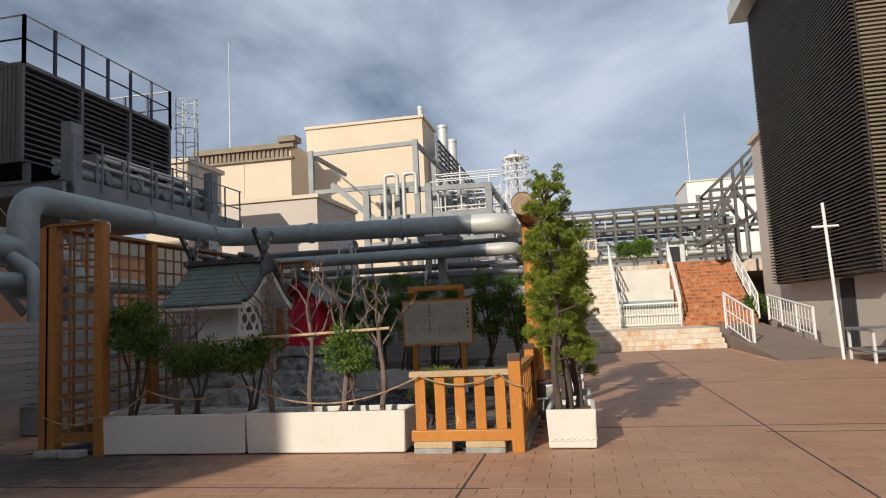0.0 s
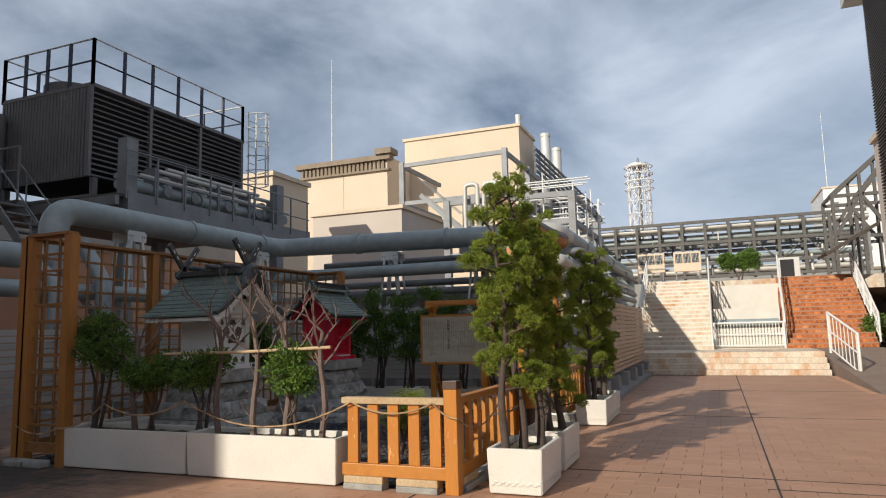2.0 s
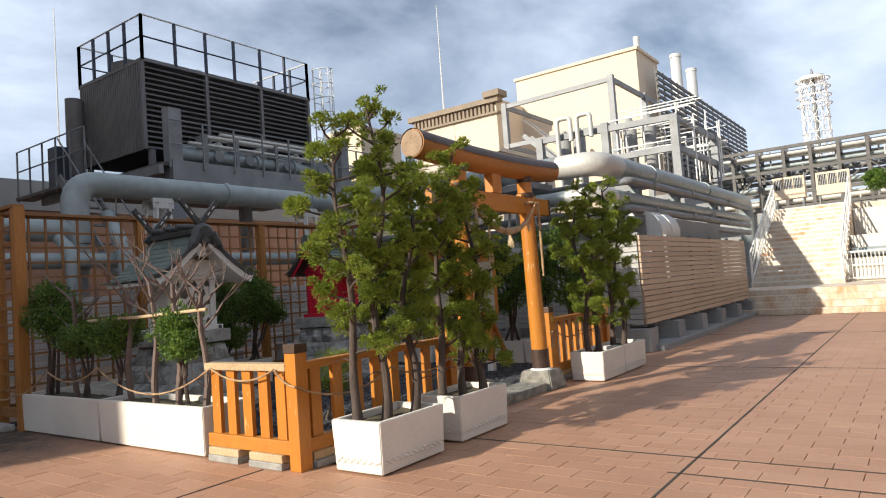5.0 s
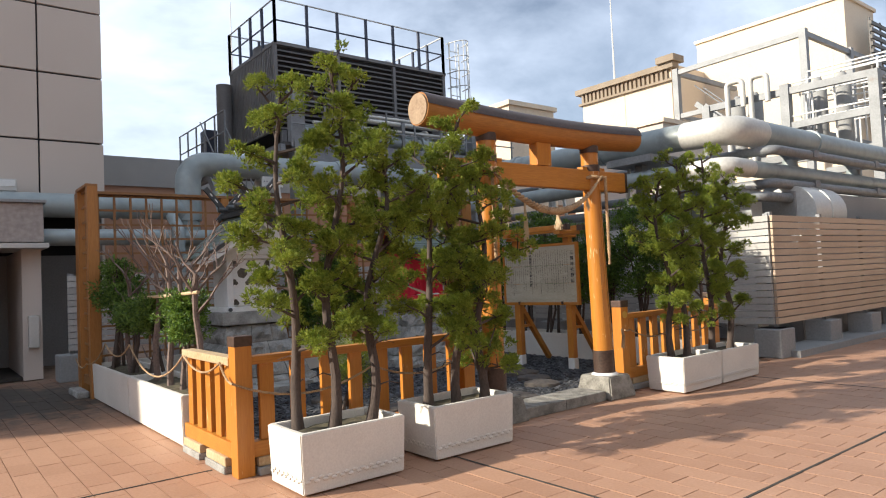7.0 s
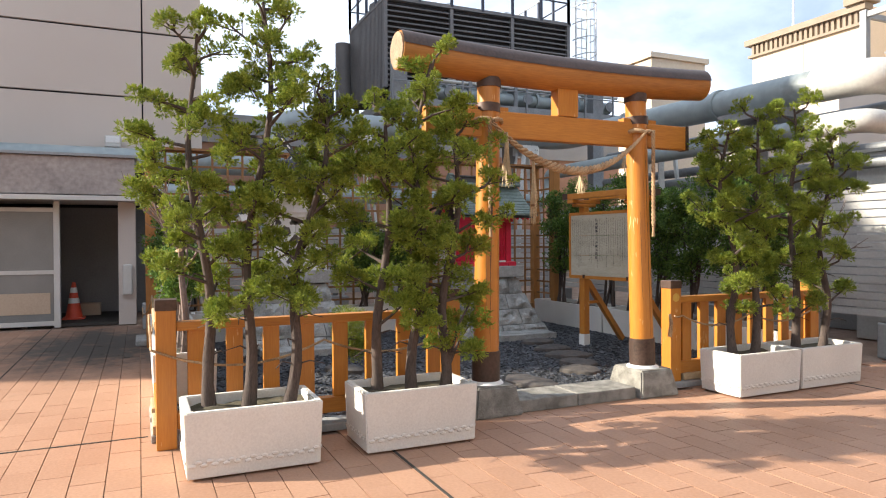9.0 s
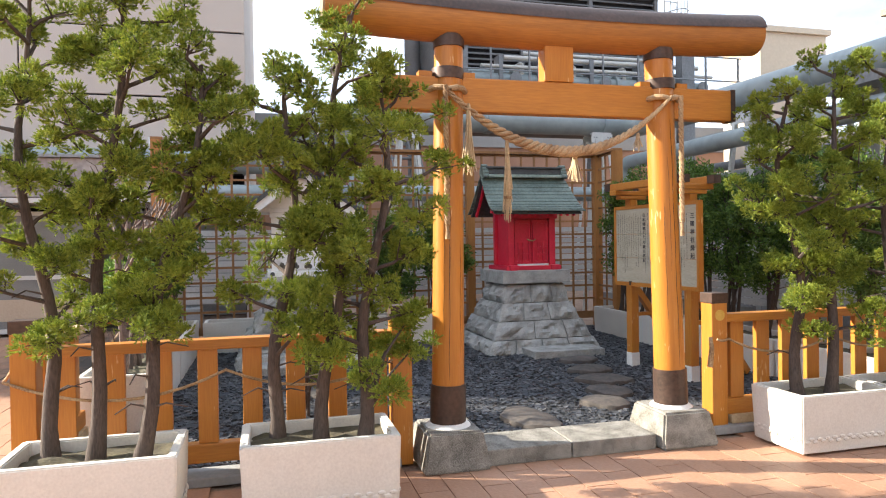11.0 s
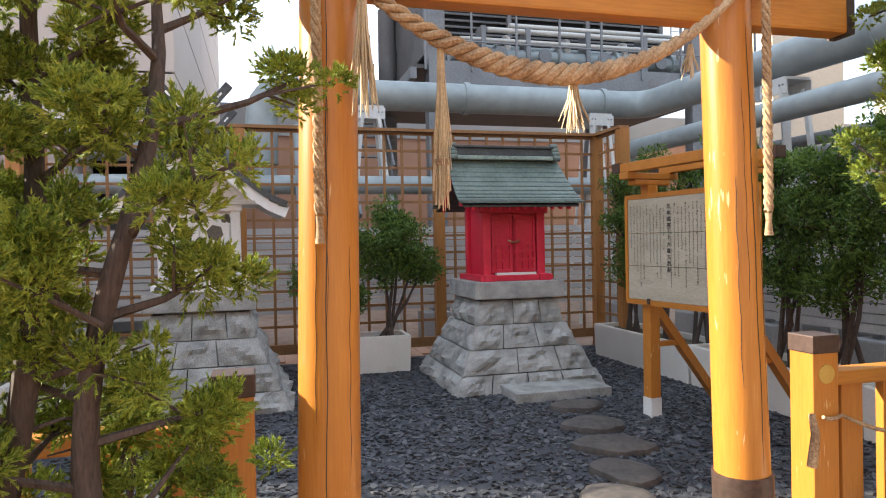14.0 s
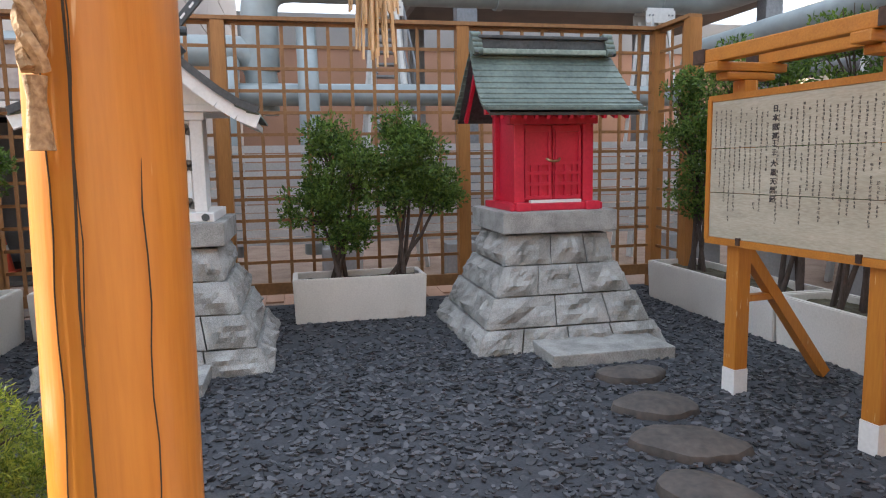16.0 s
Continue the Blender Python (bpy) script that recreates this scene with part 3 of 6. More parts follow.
# louvred building on the other side
lv = thing("building_louvred", (7.0, 17.75, 0), "dark brown louvred building with a pale base", "building", kind="structure")
part("core", boxes((0.25, 14, 0.25, 9.05, 2.1, 12.6)), M_LOUVRE, lv)
part("base", boxes((0.5, 14, 0.5, 8.85, 0, 2.098)), M_WALLL, lv)
part("roof_slab", boxes((-0.5, 14, -0.5, 10.0, 12.604, 13.3)), M_STEELP, lv)
for i in range(95):
    z = 2.12 + i * 0.109
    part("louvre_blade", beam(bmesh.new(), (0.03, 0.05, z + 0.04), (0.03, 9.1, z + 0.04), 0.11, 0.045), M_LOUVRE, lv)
    part("louvre_blade", beam(bmesh.new(), (0.12, 0.0, z + 0.04), (14, 0.0, z + 0.04), 0.10, 0.05), M_LOUVRE_SUNLIT, lv)
for y in (0.1, 3.1, 6.1, 9.0):
    part("mullion", boxes((0.1, 0.24, y - 0.05, y + 0.05, 2.1, 12.6)), M_LOUVRE, lv)
part("doorway", boxes((0.46, 0.498, 3.0, 4.0, 0.05, 2.05)), M_DARKIN, lv)
far_block("building_side", 7.75, 14, 27.0, 31.2, 0, 8.4, M_WALLL, "pale side building behind the louvred one")

truss = thing("stair_truss", (7.2, 38, 3.6), "grey sloping steel truss beside the upper terrace", "truss")
for y in (0, 3):
    for p, q in (((0, y, 4.1), (3.6, y, 7.2)), ((0, y, 0), (0, y, 4.1)), ((1.2, y, 0), (1.2, y, 5.1)), ((2.4, y, 0), (2.4, y, 6.2)), ((3.6, y, 0), (3.6, y, 7.2)),
                 ((0, y, 2.0), (3.6, y, 2.0)), ((0, y, 4.0), (3.6, y, 4.0)), ((0, y, 2), (1.2, y, 4)), ((1.2, y, 4), (2.4, y, 2)), ((2.4, y, 2), (3.6, y, 4)),
                 ((1.2, y, 4), (3.6, y, 7.0))):
        part("member", beam(bmesh.new(), p, q, 0.14, 0.16), M_RACK, truss)
for x, z in ((0, 4.1), (1.2, 5.1), (2.4, 6.2), (3.6, 7.2)):
    part("tie", beam(bmesh.new(), (x, 0, z), (x, 3, z), 0.1, 0.12), M_RACK, truss)

# terrace steps and stairs at the far end
steps = thing("terrace_steps", (-1.3, 24.3, 0), "wide pale steps with rust streaks", "stairs", kind="structure")
for i in range(4):
    part("step", boxes((0, 6.0, i * 0.36, i * 0.36 + 0.375 if i < 3 else 4.6, 0, 0.17 * (i + 1)), bevel=0.012), M_STEP, steps)


def flight(name, x0, x1, y0, z0, n, tread, shift, material, label):
    th = thing(name, (x0, y0, z0), label, "stairs", kind="structure")
    for i in range(n):
        s = shift * i / n
        part("step", boxes((s, x1 - x0 + s, i * tread, i * tread + tread * 1.06 if i < n - 1 else i * tread + 3, -0.6, 0.172 * (i + 1)), bevel=0.01), material, th)
        part("nosing", boxes((s, x1 - x0 + s, i * tread - 0.012, i * tread + 0.05, 0.172 * (i + 1) - 0.05, 0.172 * (i + 1) + 0.004)), M_WHITE if material is M_STEP else M_BRICK, th)
    return th


flight("stairs_rust", 3.92, 6.82, 28.8, 0.68, 17, 0.34, 0.3, M_STAIR, "long rust-orange stained stair flight")
flight("stairs_pale", -1.25, 1.5, 28.2, 0.68, 17, 0.34, 0.0, M_STEP, "pale stone stair flight with rust streaks")
setting("terrace_upper", boxes((-8, 24, 34.6, 61.9, 3.0, 3.58)), M_STEP, "upper terrace paving")
setting("terrace_upper_wall", boxes((-8, -1.3, 34.3, 34.6, 0, 3.58)), M_GREYW, "retaining wall of the upper terrace")
middle = thing("planter_terraces", (1.5, 28.9, 0.68), "pale stepped retaining walls between the stairs", "retaining wall", kind="structure")
part("lower_wall", boxes((0.04, 2.38, 0, 0.3, 0, 0.75)), M_WHITE, middle)
part("middle_wall", boxes((0.04, 2.48, 2.2, 2.5, 0, 1.55)), M_WHITE, middle)
part("upper_wall", boxes((0.04, 2.7, 4.4, 4.7, 0, 2.6)), M_WHITE, middle)
part("fill", boxes((0.04, 2.38, 0.3, 2.2, 0, 0.6), (0.04, 2.48, 2.5, 4.4, 0, 1.4)), M_SOIL, middle)
part("level_pipe", tube(bmesh.new(), [(0.05, 2.0, 0.95), (2.4, 2.0, 0.95)], 0.16, 12), M_PIPE, middle, smooth=True)


def railing(base, run, rise, height, label, bars=0, name="handrail"):
    """White railing: posts, top and lower rail, upright bars."""
    th = thing(name, base, label, "railing", "white railings")
    v = Vector((run[0], run[1], rise))
    n = max(2, int(v.length / 1.3) + 1)
    for i in range(n):
        p = v * (i / (n - 1))
        part("post", tube(bmesh.new(), [p, p + Vector((0, 0, height))], 0.035, 8), M_PAINT, th)
    for z, r in ((height, 0.035), (height * 0.55, 0.022), (height * 0.12, 0.022)):
        part("rail", tube(bmesh.new(), [Vector((0, 0, z)), v + Vector((0, 0, z))], r, 8), M_PAINT, th)
    for i in range(bars):
        p = v * ((i + 0.5) / bars)
        part("bar", tube(bmesh.new(), [p + Vector((0, 0, height * 0.12)), p + Vector((0, 0, height))], 0.013, 5), M_PAINT, th)
    return th


railing((3.95, 28.85, 0.85), (0.36, 5.6), 2.75, 1.0, "white stair railing beside the rust-stained stair", 22)
railing((6.88, 28.85, 0.85), (0.25, 5.6), 2.75, 1.0, "white stair railing beside the rust-stained stair", 22)
railing((1.46, 28.25, 0.85), (0, 5.6), 2.75, 1.0, "white stair railing beside the pale stair", 22)
railing((-1.2, 28.25, 0.85), (0, 5.6), 2.75, 1.0, "white stair railing beside the pale stair", 22)
railing((1.52, 28.75, 0.68), (2.38, 0), 0, 0.95, "white barred railing across the planter", 22)
railing((4.72, 24.3, 0.66), (0.38, -2.1), -0.62, 1.2, "white railing beside the ramp", 8)
railing((6.85, 22.3, 0.3), (0.0, 5.0), 0.5, 0.95, "white railing along the ramp", 16)
ramp_bm = bmesh.new()
rv = [ramp_bm.verts.new(p) for p in ((4.85, 18.4, 0.004), (6.9, 20.0, 0.004), (6.9, 28.6, 0.68), (4.75, 28.6, 0.68), (4.85, 18.4, -0.3), (6.9, 20.0, -0.3), (6.9, 28.6, -0.3), (4.75, 28.6, -0.3))]
for f in ((0, 1, 2, 3), (7, 6, 5, 4), (0, 4, 5, 1), (1, 5, 6, 2), (2, 6, 7, 3), (3, 7, 4, 0)):
    ramp_bm.faces.new([rv[i] for i in f])
setting("ramp", ramp_bm, M_RAMP, "dark sloping wheelchair ramp")

for x in (-1.48, 0.39):
    vent = thing("ventilation_unit", (x, 40.0, 3.58), "pale wide ventilation unit with dark grilles on a steel frame", "ventilation unit", "terrace ventilation units")
    part("case", boxes((-0.7, 0.7, -0.25, 0.25, 0.92, 1.98), bevel=0.02), M_BEIGE, vent)
    for e in (-0.62, 0.56):
        part("leg", boxes((e, e + 0.06, -0.2, 0.2, 0, 0.918)), M_STEEL, vent)
    for k in range(3):
        part("grille", boxes((-0.60 + k * 0.42, -0.24 + k * 0.42, -0.265, -0.252, 1.38, 1.88)), M_DARKIN, vent)
        for q in range(5):
            part("grille_bar", boxes((-0.56 + k * 0.42 + q * 0.07, -0.545 + k * 0.42 + q * 0.07, -0.28, -0.266, 1.38, 1.88)), M_STEELP, vent)
ac = thing("outdoor_unit", (5.0, 37.0, 3.58), "pale air conditioner outdoor unit on the upper terrace", "air conditioner")
part("case", boxes((-0.45, 0.45, -0.2, 0.2, 0.08, 1.1), bevel=0.02), M_STEELP, ac)
part("grille", boxes((-0.38, 0.2, -0.215, -0.202, 0.2, 1.0)), M_DARKIN, ac)
part("foot", boxes((-0.4, 0.4, -0.18, 0.18, 0, 0.078)), M_STEEL, ac)
awn = thing("awning", (6.6, 33.2, 3.4), "dark sloping awning over the side entrance", "awning")
part("sheet", beam(bmesh.new(), (-0.7, 0, 0.9), (1.2, 0, 2.0), 2.4, 0.12), M_LOUVRE, awn)
for yy in (-1.1, 1.1):
    part("prop", boxes((0.8, 0.9, yy - 0.05, yy + 0.05, 0.18, 1.75)), M_STEEL, awn)
pole = thing("white_pole", (6.2, 18.3, 0), "white painted pole with a short crossbar", "pole")
part("shaft", tube(bmesh.new(), [(0, 0, 0), (-0.12, 0, 3.9)], 0.04, 8), M_PAINT, pole)
part("crossbar", tube(bmesh.new(), [(-0.42, 0, 3.3), (0.2, 0, 3.3)], 0.03, 8), M_PAINT, pole)
bench = thing("work_table", (6.7, 17.6, 0), "grey metal work table beside the louvred building", "table")
part("tabletop", boxes((-0.4, 0.6, -0.8, 0.8, 0.72, 0.78)), M_STEEL, bench)
part("shelf", boxes((-0.36, 0.56, -0.76, 0.76, 0.25, 0.29)), M_STEEL, bench)
for x in (-0.36, 0.5):
    for y in (-0.74, 0.68):
        part("leg", boxes((x, x + 0.06, y, y + 0.06, 0, 0.72)), M_STEELP, bench)

# ---- cooling tower and platform ----
ct = thing("cooling_tower", (-13, 13.6, 5.75), "large dark grey cooling tower with louvred side and ribbed end", "cooling tower")
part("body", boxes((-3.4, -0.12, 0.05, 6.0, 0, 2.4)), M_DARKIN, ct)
part("top_cap", boxes((-3.45, 0.02, -0.03, 6.08, 2.404, 2.5)), M_TOWER, ct)
for y in (-0.0, 2.0, 4.0, 6.0):
    part("corner_post", boxes((-0.12, 0.0, y - 0.05, y + 0.05, 0, 2.4)), M_TOWER, ct)
for bay in range(3):
    for i in range(16):
        bm = bmesh.new()
        z = 0.06 + i * 0.147
        beam(bm, (-0.05, bay * 2 + 0.06, z), (-0.05, bay * 2 + 1.94, z), 0.12, 0.02)
        bmesh.ops.rotate(bm, verts=bm.verts, cent=(-0.05, 0, z), matrix=Matrix.Rotation(radians(35), 3, "Y"))
        part("louvre_blade", bm, M_TOWER, ct)
for i in range(28):
    part("rib", boxes((-3.4 + i * 0.12, -3.34 + i * 0.12, -0.02, 0.04, 0, 2.4)), M_TOWER, ct)
part("end_sheet", boxes((-3.4, -0.12, 0.0, 0.045, 0, 2.4)), M_TOWER, ct)
part("fan_drum", tube(bmesh.new(), [(-1.8, 0.9, 2.5), (-1.8, 0.9, 2.85)], 0.75, 24), M_TOWER, ct, smooth=True)
for y in (2.2, 4.2):
    part("vent_cap", tube(bmesh.new(), [(-0.7, y, 2.5), (-0.7, y, 2.7), (-0.7, y, 2.8)], [0.14, 0.22, 0.08], 12), M_STEELP, ct, smooth=True)
for x0, y0, x1, y1 in ((0, 0, 0, 6.0), (-3.4, 0, 0, 0), (-3.4, 0, -3.4, 6), (-3.4, 6, 0, 6)):
    for z in (3.1, 3.7):
        part("rail", tube(bmesh.new(), [(x0, y0, z), (x1, y1, z)], 0.025, 6), M_STEELP if z > 3.5 else M_NAVY, ct)
    n = 6 if y0 != y1 else 4
    for i in range(n + 1):
        f = i / n
        x, y = x0 + (x1 - x0) * f, y0 + (y1 - y0) * f
        part("rail_post", boxes((x - 0.035, x + 0.035, y - 0.035, y + 0.035, 2.45, 3.7)), M_NAVY, ct)
lad = thing("cage_ladder", (-12.9, 20.0, 4.9), "grey caged access ladder on the cooling tower", "ladder")
for y in (-0.2, 0.2):
    part("stile", tube(bmesh.new(), [(0, y, 0), (0, y, 4.4)], 0.025, 6), M_STEELP, lad)
for i in range(14):
    part("rung", tube(bmesh.new(), [(0, -0.2, 0.3 * i + 0.2), (0, 0.2, 0.3 * i + 0.2)], 0.015, 5), M_STEELP, lad)
for z in (1.8, 2.3, 2.8, 3.3, 3.8, 4.3):
    part("hoop", tube(bmesh.new(), [(0.65 * math.sin(math.pi * k / 10), -0.32 * math.cos(math.pi * k / 10), z) for k in range(11)], 0.018, 5), M_STEELP, lad)
for k in (2, 4, 5, 6, 8):
    part("cage_bar", tube(bmesh.new(), [(0.65 * math.sin(math.pi * k / 10), -0.32 * math.cos(math.pi * k / 10), z) for z in (1.8, 4.3)], 0.014, 5), M_STEELP, lad)

deck = thing("plant_platform", (-11.4, 10.6, 0), "grey steel platform with columns, pipes and handrails", "platform")
part("deck_plate", boxes((-6, 0.1, 2.35, 10.4, 4.95, 5.03), (-6.8, -2.6, 1.85, 2.346, 4.95, 5.03)), M_RACK, deck)
part("edge_girder", boxes((0.1, 0.2, 2.6, 10.4, 4.55, 5.1)), M_STEEL, deck)
part("edge_girder", boxes((-6, 0.2, 2.22, 2.345, 4.72, 4.945)), M_STEEL, deck)
for y in (2.78, 8.82):
    part("column", boxes((-0.18, 0.098, y - 0.18, y + 0.18, 0, 6.45)), M_STEEL, deck)
    part("column", boxes((-5.2, -4.9, y - 0.18, y + 0.18, 0, 4.94)), M_STEEL, deck)
for i in range(9):
    y = 2.5 + i * 0.96
    part("rail_post", boxes((0.2, 0.24, y, y + 0.04, 4.9, 6.1)), M_STEEL, deck)
for z in (5.5, 6.1):
    part("rail", tube(bmesh.new(), [(0.22, 2.5, z), (0.22, 10.3, z)], 0.022, 6), M_STEEL, deck)
    part("rail", tube(bmesh.new(), [(-2.7, 1.9, z + 0.3), (-6.75, 1.9, z + 0.3)], 0.022, 6), M_STEEL, deck)
for i in range(6):
    part("rail_post", boxes((-6.75 + i * 0.81, -6.71 + i * 0.81, 1.88, 1.92, 4.9, 6.4)), M_STEEL, deck)
for x, z, r in ((-0.45, 5.42, 0.17), (-0.9, 5.72, 0.08), (-0.7, 5.2, 0.1)):
    part("header_pipe", tube(bmesh.new(), [(x, 3.2, z), (x, 9.6, z)], r, 14), M_PIPE, deck, smooth=True)
for y in (4.2, 5.6, 7.0, 8.4):
    part("flange", tube(bmesh.new(), [(-0.45, y, 5.42), (-0.45, y + 0.07, 5.42)], 0.24, 14), M_PIPE, deck)
    part("riser", tube(bmesh.new(), rounded([(-0.45, y + 0.3, 5.42), (-0.45, y + 0.3, 5.85), (-1.6, y + 0.3, 5.85)], 0.12), 0.07, 8), M_PIPEL, deck, smooth=True)
for i in range(4):
    part("tower_leg", boxes((-1.7, -1.58, 3.1 + i * 1.9, 3.25 + i * 1.9, 5.03, 5.74)), M_TOWER, deck)
    part("tower_leg", boxes((-5, -4.88, 3.1 + i * 1.9, 3.25 + i * 1.9, 5.03, 5.74)), M_TOWER, deck)
part("sump", boxes((-5.0, -1.62, 3.05, 8.95, 5.035, 5.3)), M_TOWER, deck)
for i in range(11):
    part("stair_tread", boxes((-2.5 + i * 0.24, -2.28 + i * 0.24, 1.2, 1.84, 4.8 - i * 0.25, 4.84 - i * 0.25)), M_STEEL, deck)
for y in (1.18, 1.86):
    part("stringer", beam(bmesh.new(), (-2.6, y, 4.95), (0.25, y, 2.0), 0.05, 0.2), M_STEEL, deck)
    part("stair_rail", tube(bmesh.new(), [(-2.6, y, 5.95), (0.25, y, 3.0)], 0.02, 6), M_STEEL, deck)
    for f in (0.1, 0.5, 0.9):
        part("stair_post", tube(bmesh.new(), [(-2.6 + 2.85 * f, y, 4.95 - 2.95 * f), (-2.6 + 2.85 * f, y, 5.95 - 2.95 * f)], 0.018, 6), M_STEEL, deck)
# pipes stacked behind the deck rail
for x, z, r, y0, y1 in ((-0.35, 5.95, 0.06, 4.0, 9.4), (-0.6, 6.15, 0.05, 4.6, 8.6), (-0.3, 5.72, 0.045, 3.4, 9.8), (-0.85, 5.5, 0.12, 3.2, 9.8)):
    part("thin_pipe", tube(bmesh.new(), [(x, y0, z), (x, y1, z)], r, 10), M_PIPEL if r < 0.07 else M_PIPE, deck, smooth=True)
for y in (3.9, 4.9, 6.3, 7.7, 9.1):
    part("pipe_hanger", boxes((-0.64, -0.24, y - 0.05, y + 0.05, 5.035, 6.0)), M_STEEL, deck)
    part("valve_wheel", tube(bmesh.new(), [(-0.2, y + 0.35, 5.42), (-0.17, y + 0.35, 5.42)], 0.15, 14), M_STEEL, deck)
part("control_box", boxes((-4.9, -4.4, 1.95, 2.3, 5.035, 6.2), bevel=0.02), M_NAVY, deck, "dark control box")
part("side_column", tube(bmesh.new(), [(-4.85, 2.72, 5.03), (-4.85, 2.72, 7.75)], 0.24, 14), M_TOWER, deck, smooth=True)

# ---- pipes ----
pipe_thing("main_pipe", [(-9.5, 9.98, 2.8), (-9.5, 9.98, 3.98), (-9.5, 16.9, 3.98), (-1.75, 16.9, 3.82), (-1.75, 31, 3.82), (-1.75, 31.0, 1.0)], 0.25, M_PIPE,
           "large grey insulated overhead pipe", 0.45, 24, (((-9.5, 13.4, 3.98), (0, 1, 0)), ((-9.5, 16.0, 3.98), (0, 1, 0)), ((-7.0, 16.9, 3.93), (1, 0, 0)), ((-4.5, 16.9, 3.88), (1, 0, 0)), ((-1.75, 20, 3.82), (0, 1, 0)), ((-1.75, 25, 3.82), (0, 1, 0))))
pipe_thing("feed_pipe", [(-9.5, -9, 3.05), (-9.5, 9.98, 3.05), (-9.5, 9.98, 2.2)], 0.22, M_PIPE, "grey insulated pipe along the porch", 0.4, 20, (((-9.5, 8.6, 3.05), (0, 1, 0)),))
pipe_thing("elbow_cover", [(-2.6, 16.9, 3.835), (-1.75, 16.9, 3.82), (-1.75, 17.9, 3.82)], 0.262, M_PIPEL, "pale lagging sleeve on the pipe elbow", 0.45, 24)
pipe_thing("lower_pipe", [(-9.2, -9, 2.45), (-9.2, 16.35, 2.45), (-9.2, 16.35, 3.1), (-1.55, 16.35, 3.1), (-1.55, 30, 3.1)], 0.15, M_PIPE, "smaller grey pipe below the large one", 0.3, 16)
pipe_thing("elbow_cover", [(-2.2, 16.35, 3.1), (-1.55, 16.35, 3.1), (-1.55, 17.1, 3.1)], 0.165, M_PIPEL, "pale lagging sleeve on the smaller elbow", 0.3, 16)
pipe_thing("drain_pipe", [(-8.9, 10.6, 0.3), (-8.9, 10.6, 2.6), (-9.5, 10.6, 3.4)], 0.14, M_PIPE, "grey vertical drain pipe", 0.25, 14)
pipe_thing("drain_pipe", [(-8.9, 9.6, 0.3), (-8.9, 9.6, 2.6), (-9.4, 9.6, 2.9)], 0.11, M_PIPE, "grey vertical drain pipe", 0.2, 14)


def trestle(x, y, along, top):
    """Splayed channel legs under a bolted saddle plate."""
    th = thing("pipe_support", (x, y, 0), "pale grey A-shaped steel pipe support", "pipe support", "pipe supports", turn=0 if along == "y" else 90)
    for e in (-1, 1):
        for s in (-1, 1):
            part("leg", beam(bmesh.new(), (e * 0.30, s * 0.50, 0), (e * 0.17, s * 0.15, top - 0.06), 0.10, 0.05), M_STEELP, th)
        part("saddle", boxes((e * 0.20 - 0.012, e * 0.20 + 0.012, -0.24, 0.24, top - 0.13, top + 0.05)), M_STEELP, th)
        part("tie", beam(bmesh.new(), (e * 0.25, -0.34, top * 0.45), (e * 0.25, 0.34, top * 0.45), 0.05, 0.09), M_STEELP, th)
        for s in (-1, 1):
            for k in (0.13, 0.19):
                part("bolt", tube(bmesh.new(), [(e * 0.212, s * k, top - 0.02), (e * 0.228, s * k, top - 0.02)], 0.014, 6), M_STEEL, th)
    part("cradle", boxes((-0.2, 0.2, -0.22, 0.22, top + 0.052, top + 0.09)), M_STEELP, th)


for x, y, al in ((-9.5, 11.71, "y"), (-9.5, 15.9, "y"), (-6.0, 16.9, "x"), (-3.6, 16.9, "x")):
    trestle(x, y, al, 3.68 if x < -9 else 3.54)
for y in (19, 22, 26):
    st = thing("pipe_stand", (-1.7, y, 0), "grey steel pipe stand with crossbeams", "pipe support", "pipe stands")
    part("post", tube(bmesh.new(), [(0, 0, 0), (0, 0, 3.4)], 0.14, 12), M_PIPE, st, smooth=True)
    part("crossbeam", boxes((-0.5, 0.5, -0.1, 0.1, 3.38, 3.52)), M_STEEL, st)
    part("crossbeam", boxes((-0.5, 0.5, -0.1, 0.1, 2.8, 2.94)), M_STEEL, st)
blk = thing("support_beam", (-3.4, 16.6, 0), "grey steel beam carrying both pipes", "pipe support")
part("post", boxes((-0.08, 0.08, -0.08, 0.08, 0, 3.4)), M_STEEL, blk)
part("crossbeam", boxes((-0.5, 0.5, -0.4, 0.5, 3.4, 3.53)), M_STEEL, blk)
for z, y in ((3.45, 17.5), (2.85, 17.4), (2.6, 17.0)):
    pipe_thing("dark_conduit", [(-8.4, y, z), (-1.3, y, z - 0.02), (-1.3, 29, z - 0.02)], 0.09, M_STEEL, "dark conduit running beside the pipes", 0.25, 10)
duct = thing("round_duct", (-1.35, 18.6, 1.98), "short pale grey round-ended duct", "duct")
part("shell", tube(bmesh.new(), [(0, -0.55, 0.35), (0, 0.75, 0.35)], 0.48, 24), M_STEELP, duct, smooth=True)
part("seam", tube(bmesh.new(), [(0, 0.1, 0.35), (0, 0.14, 0.35)], 0.5, 24), M_STEELP, duct)
cab = thing("electric_cabinet", (-1.9, 17.4, 0), "pale grey electric cabinet behind the screen", "cabinet")
part("body", boxes((-0.3, 0.3, -0.2, 0.2, 0, 2.75), bevel=0.02), M_STEELP, cab)
part("lid", boxes((-0.34, 0.34, -0.24, 0.24, 2.752, 2.8)), M_STEELP, cab)

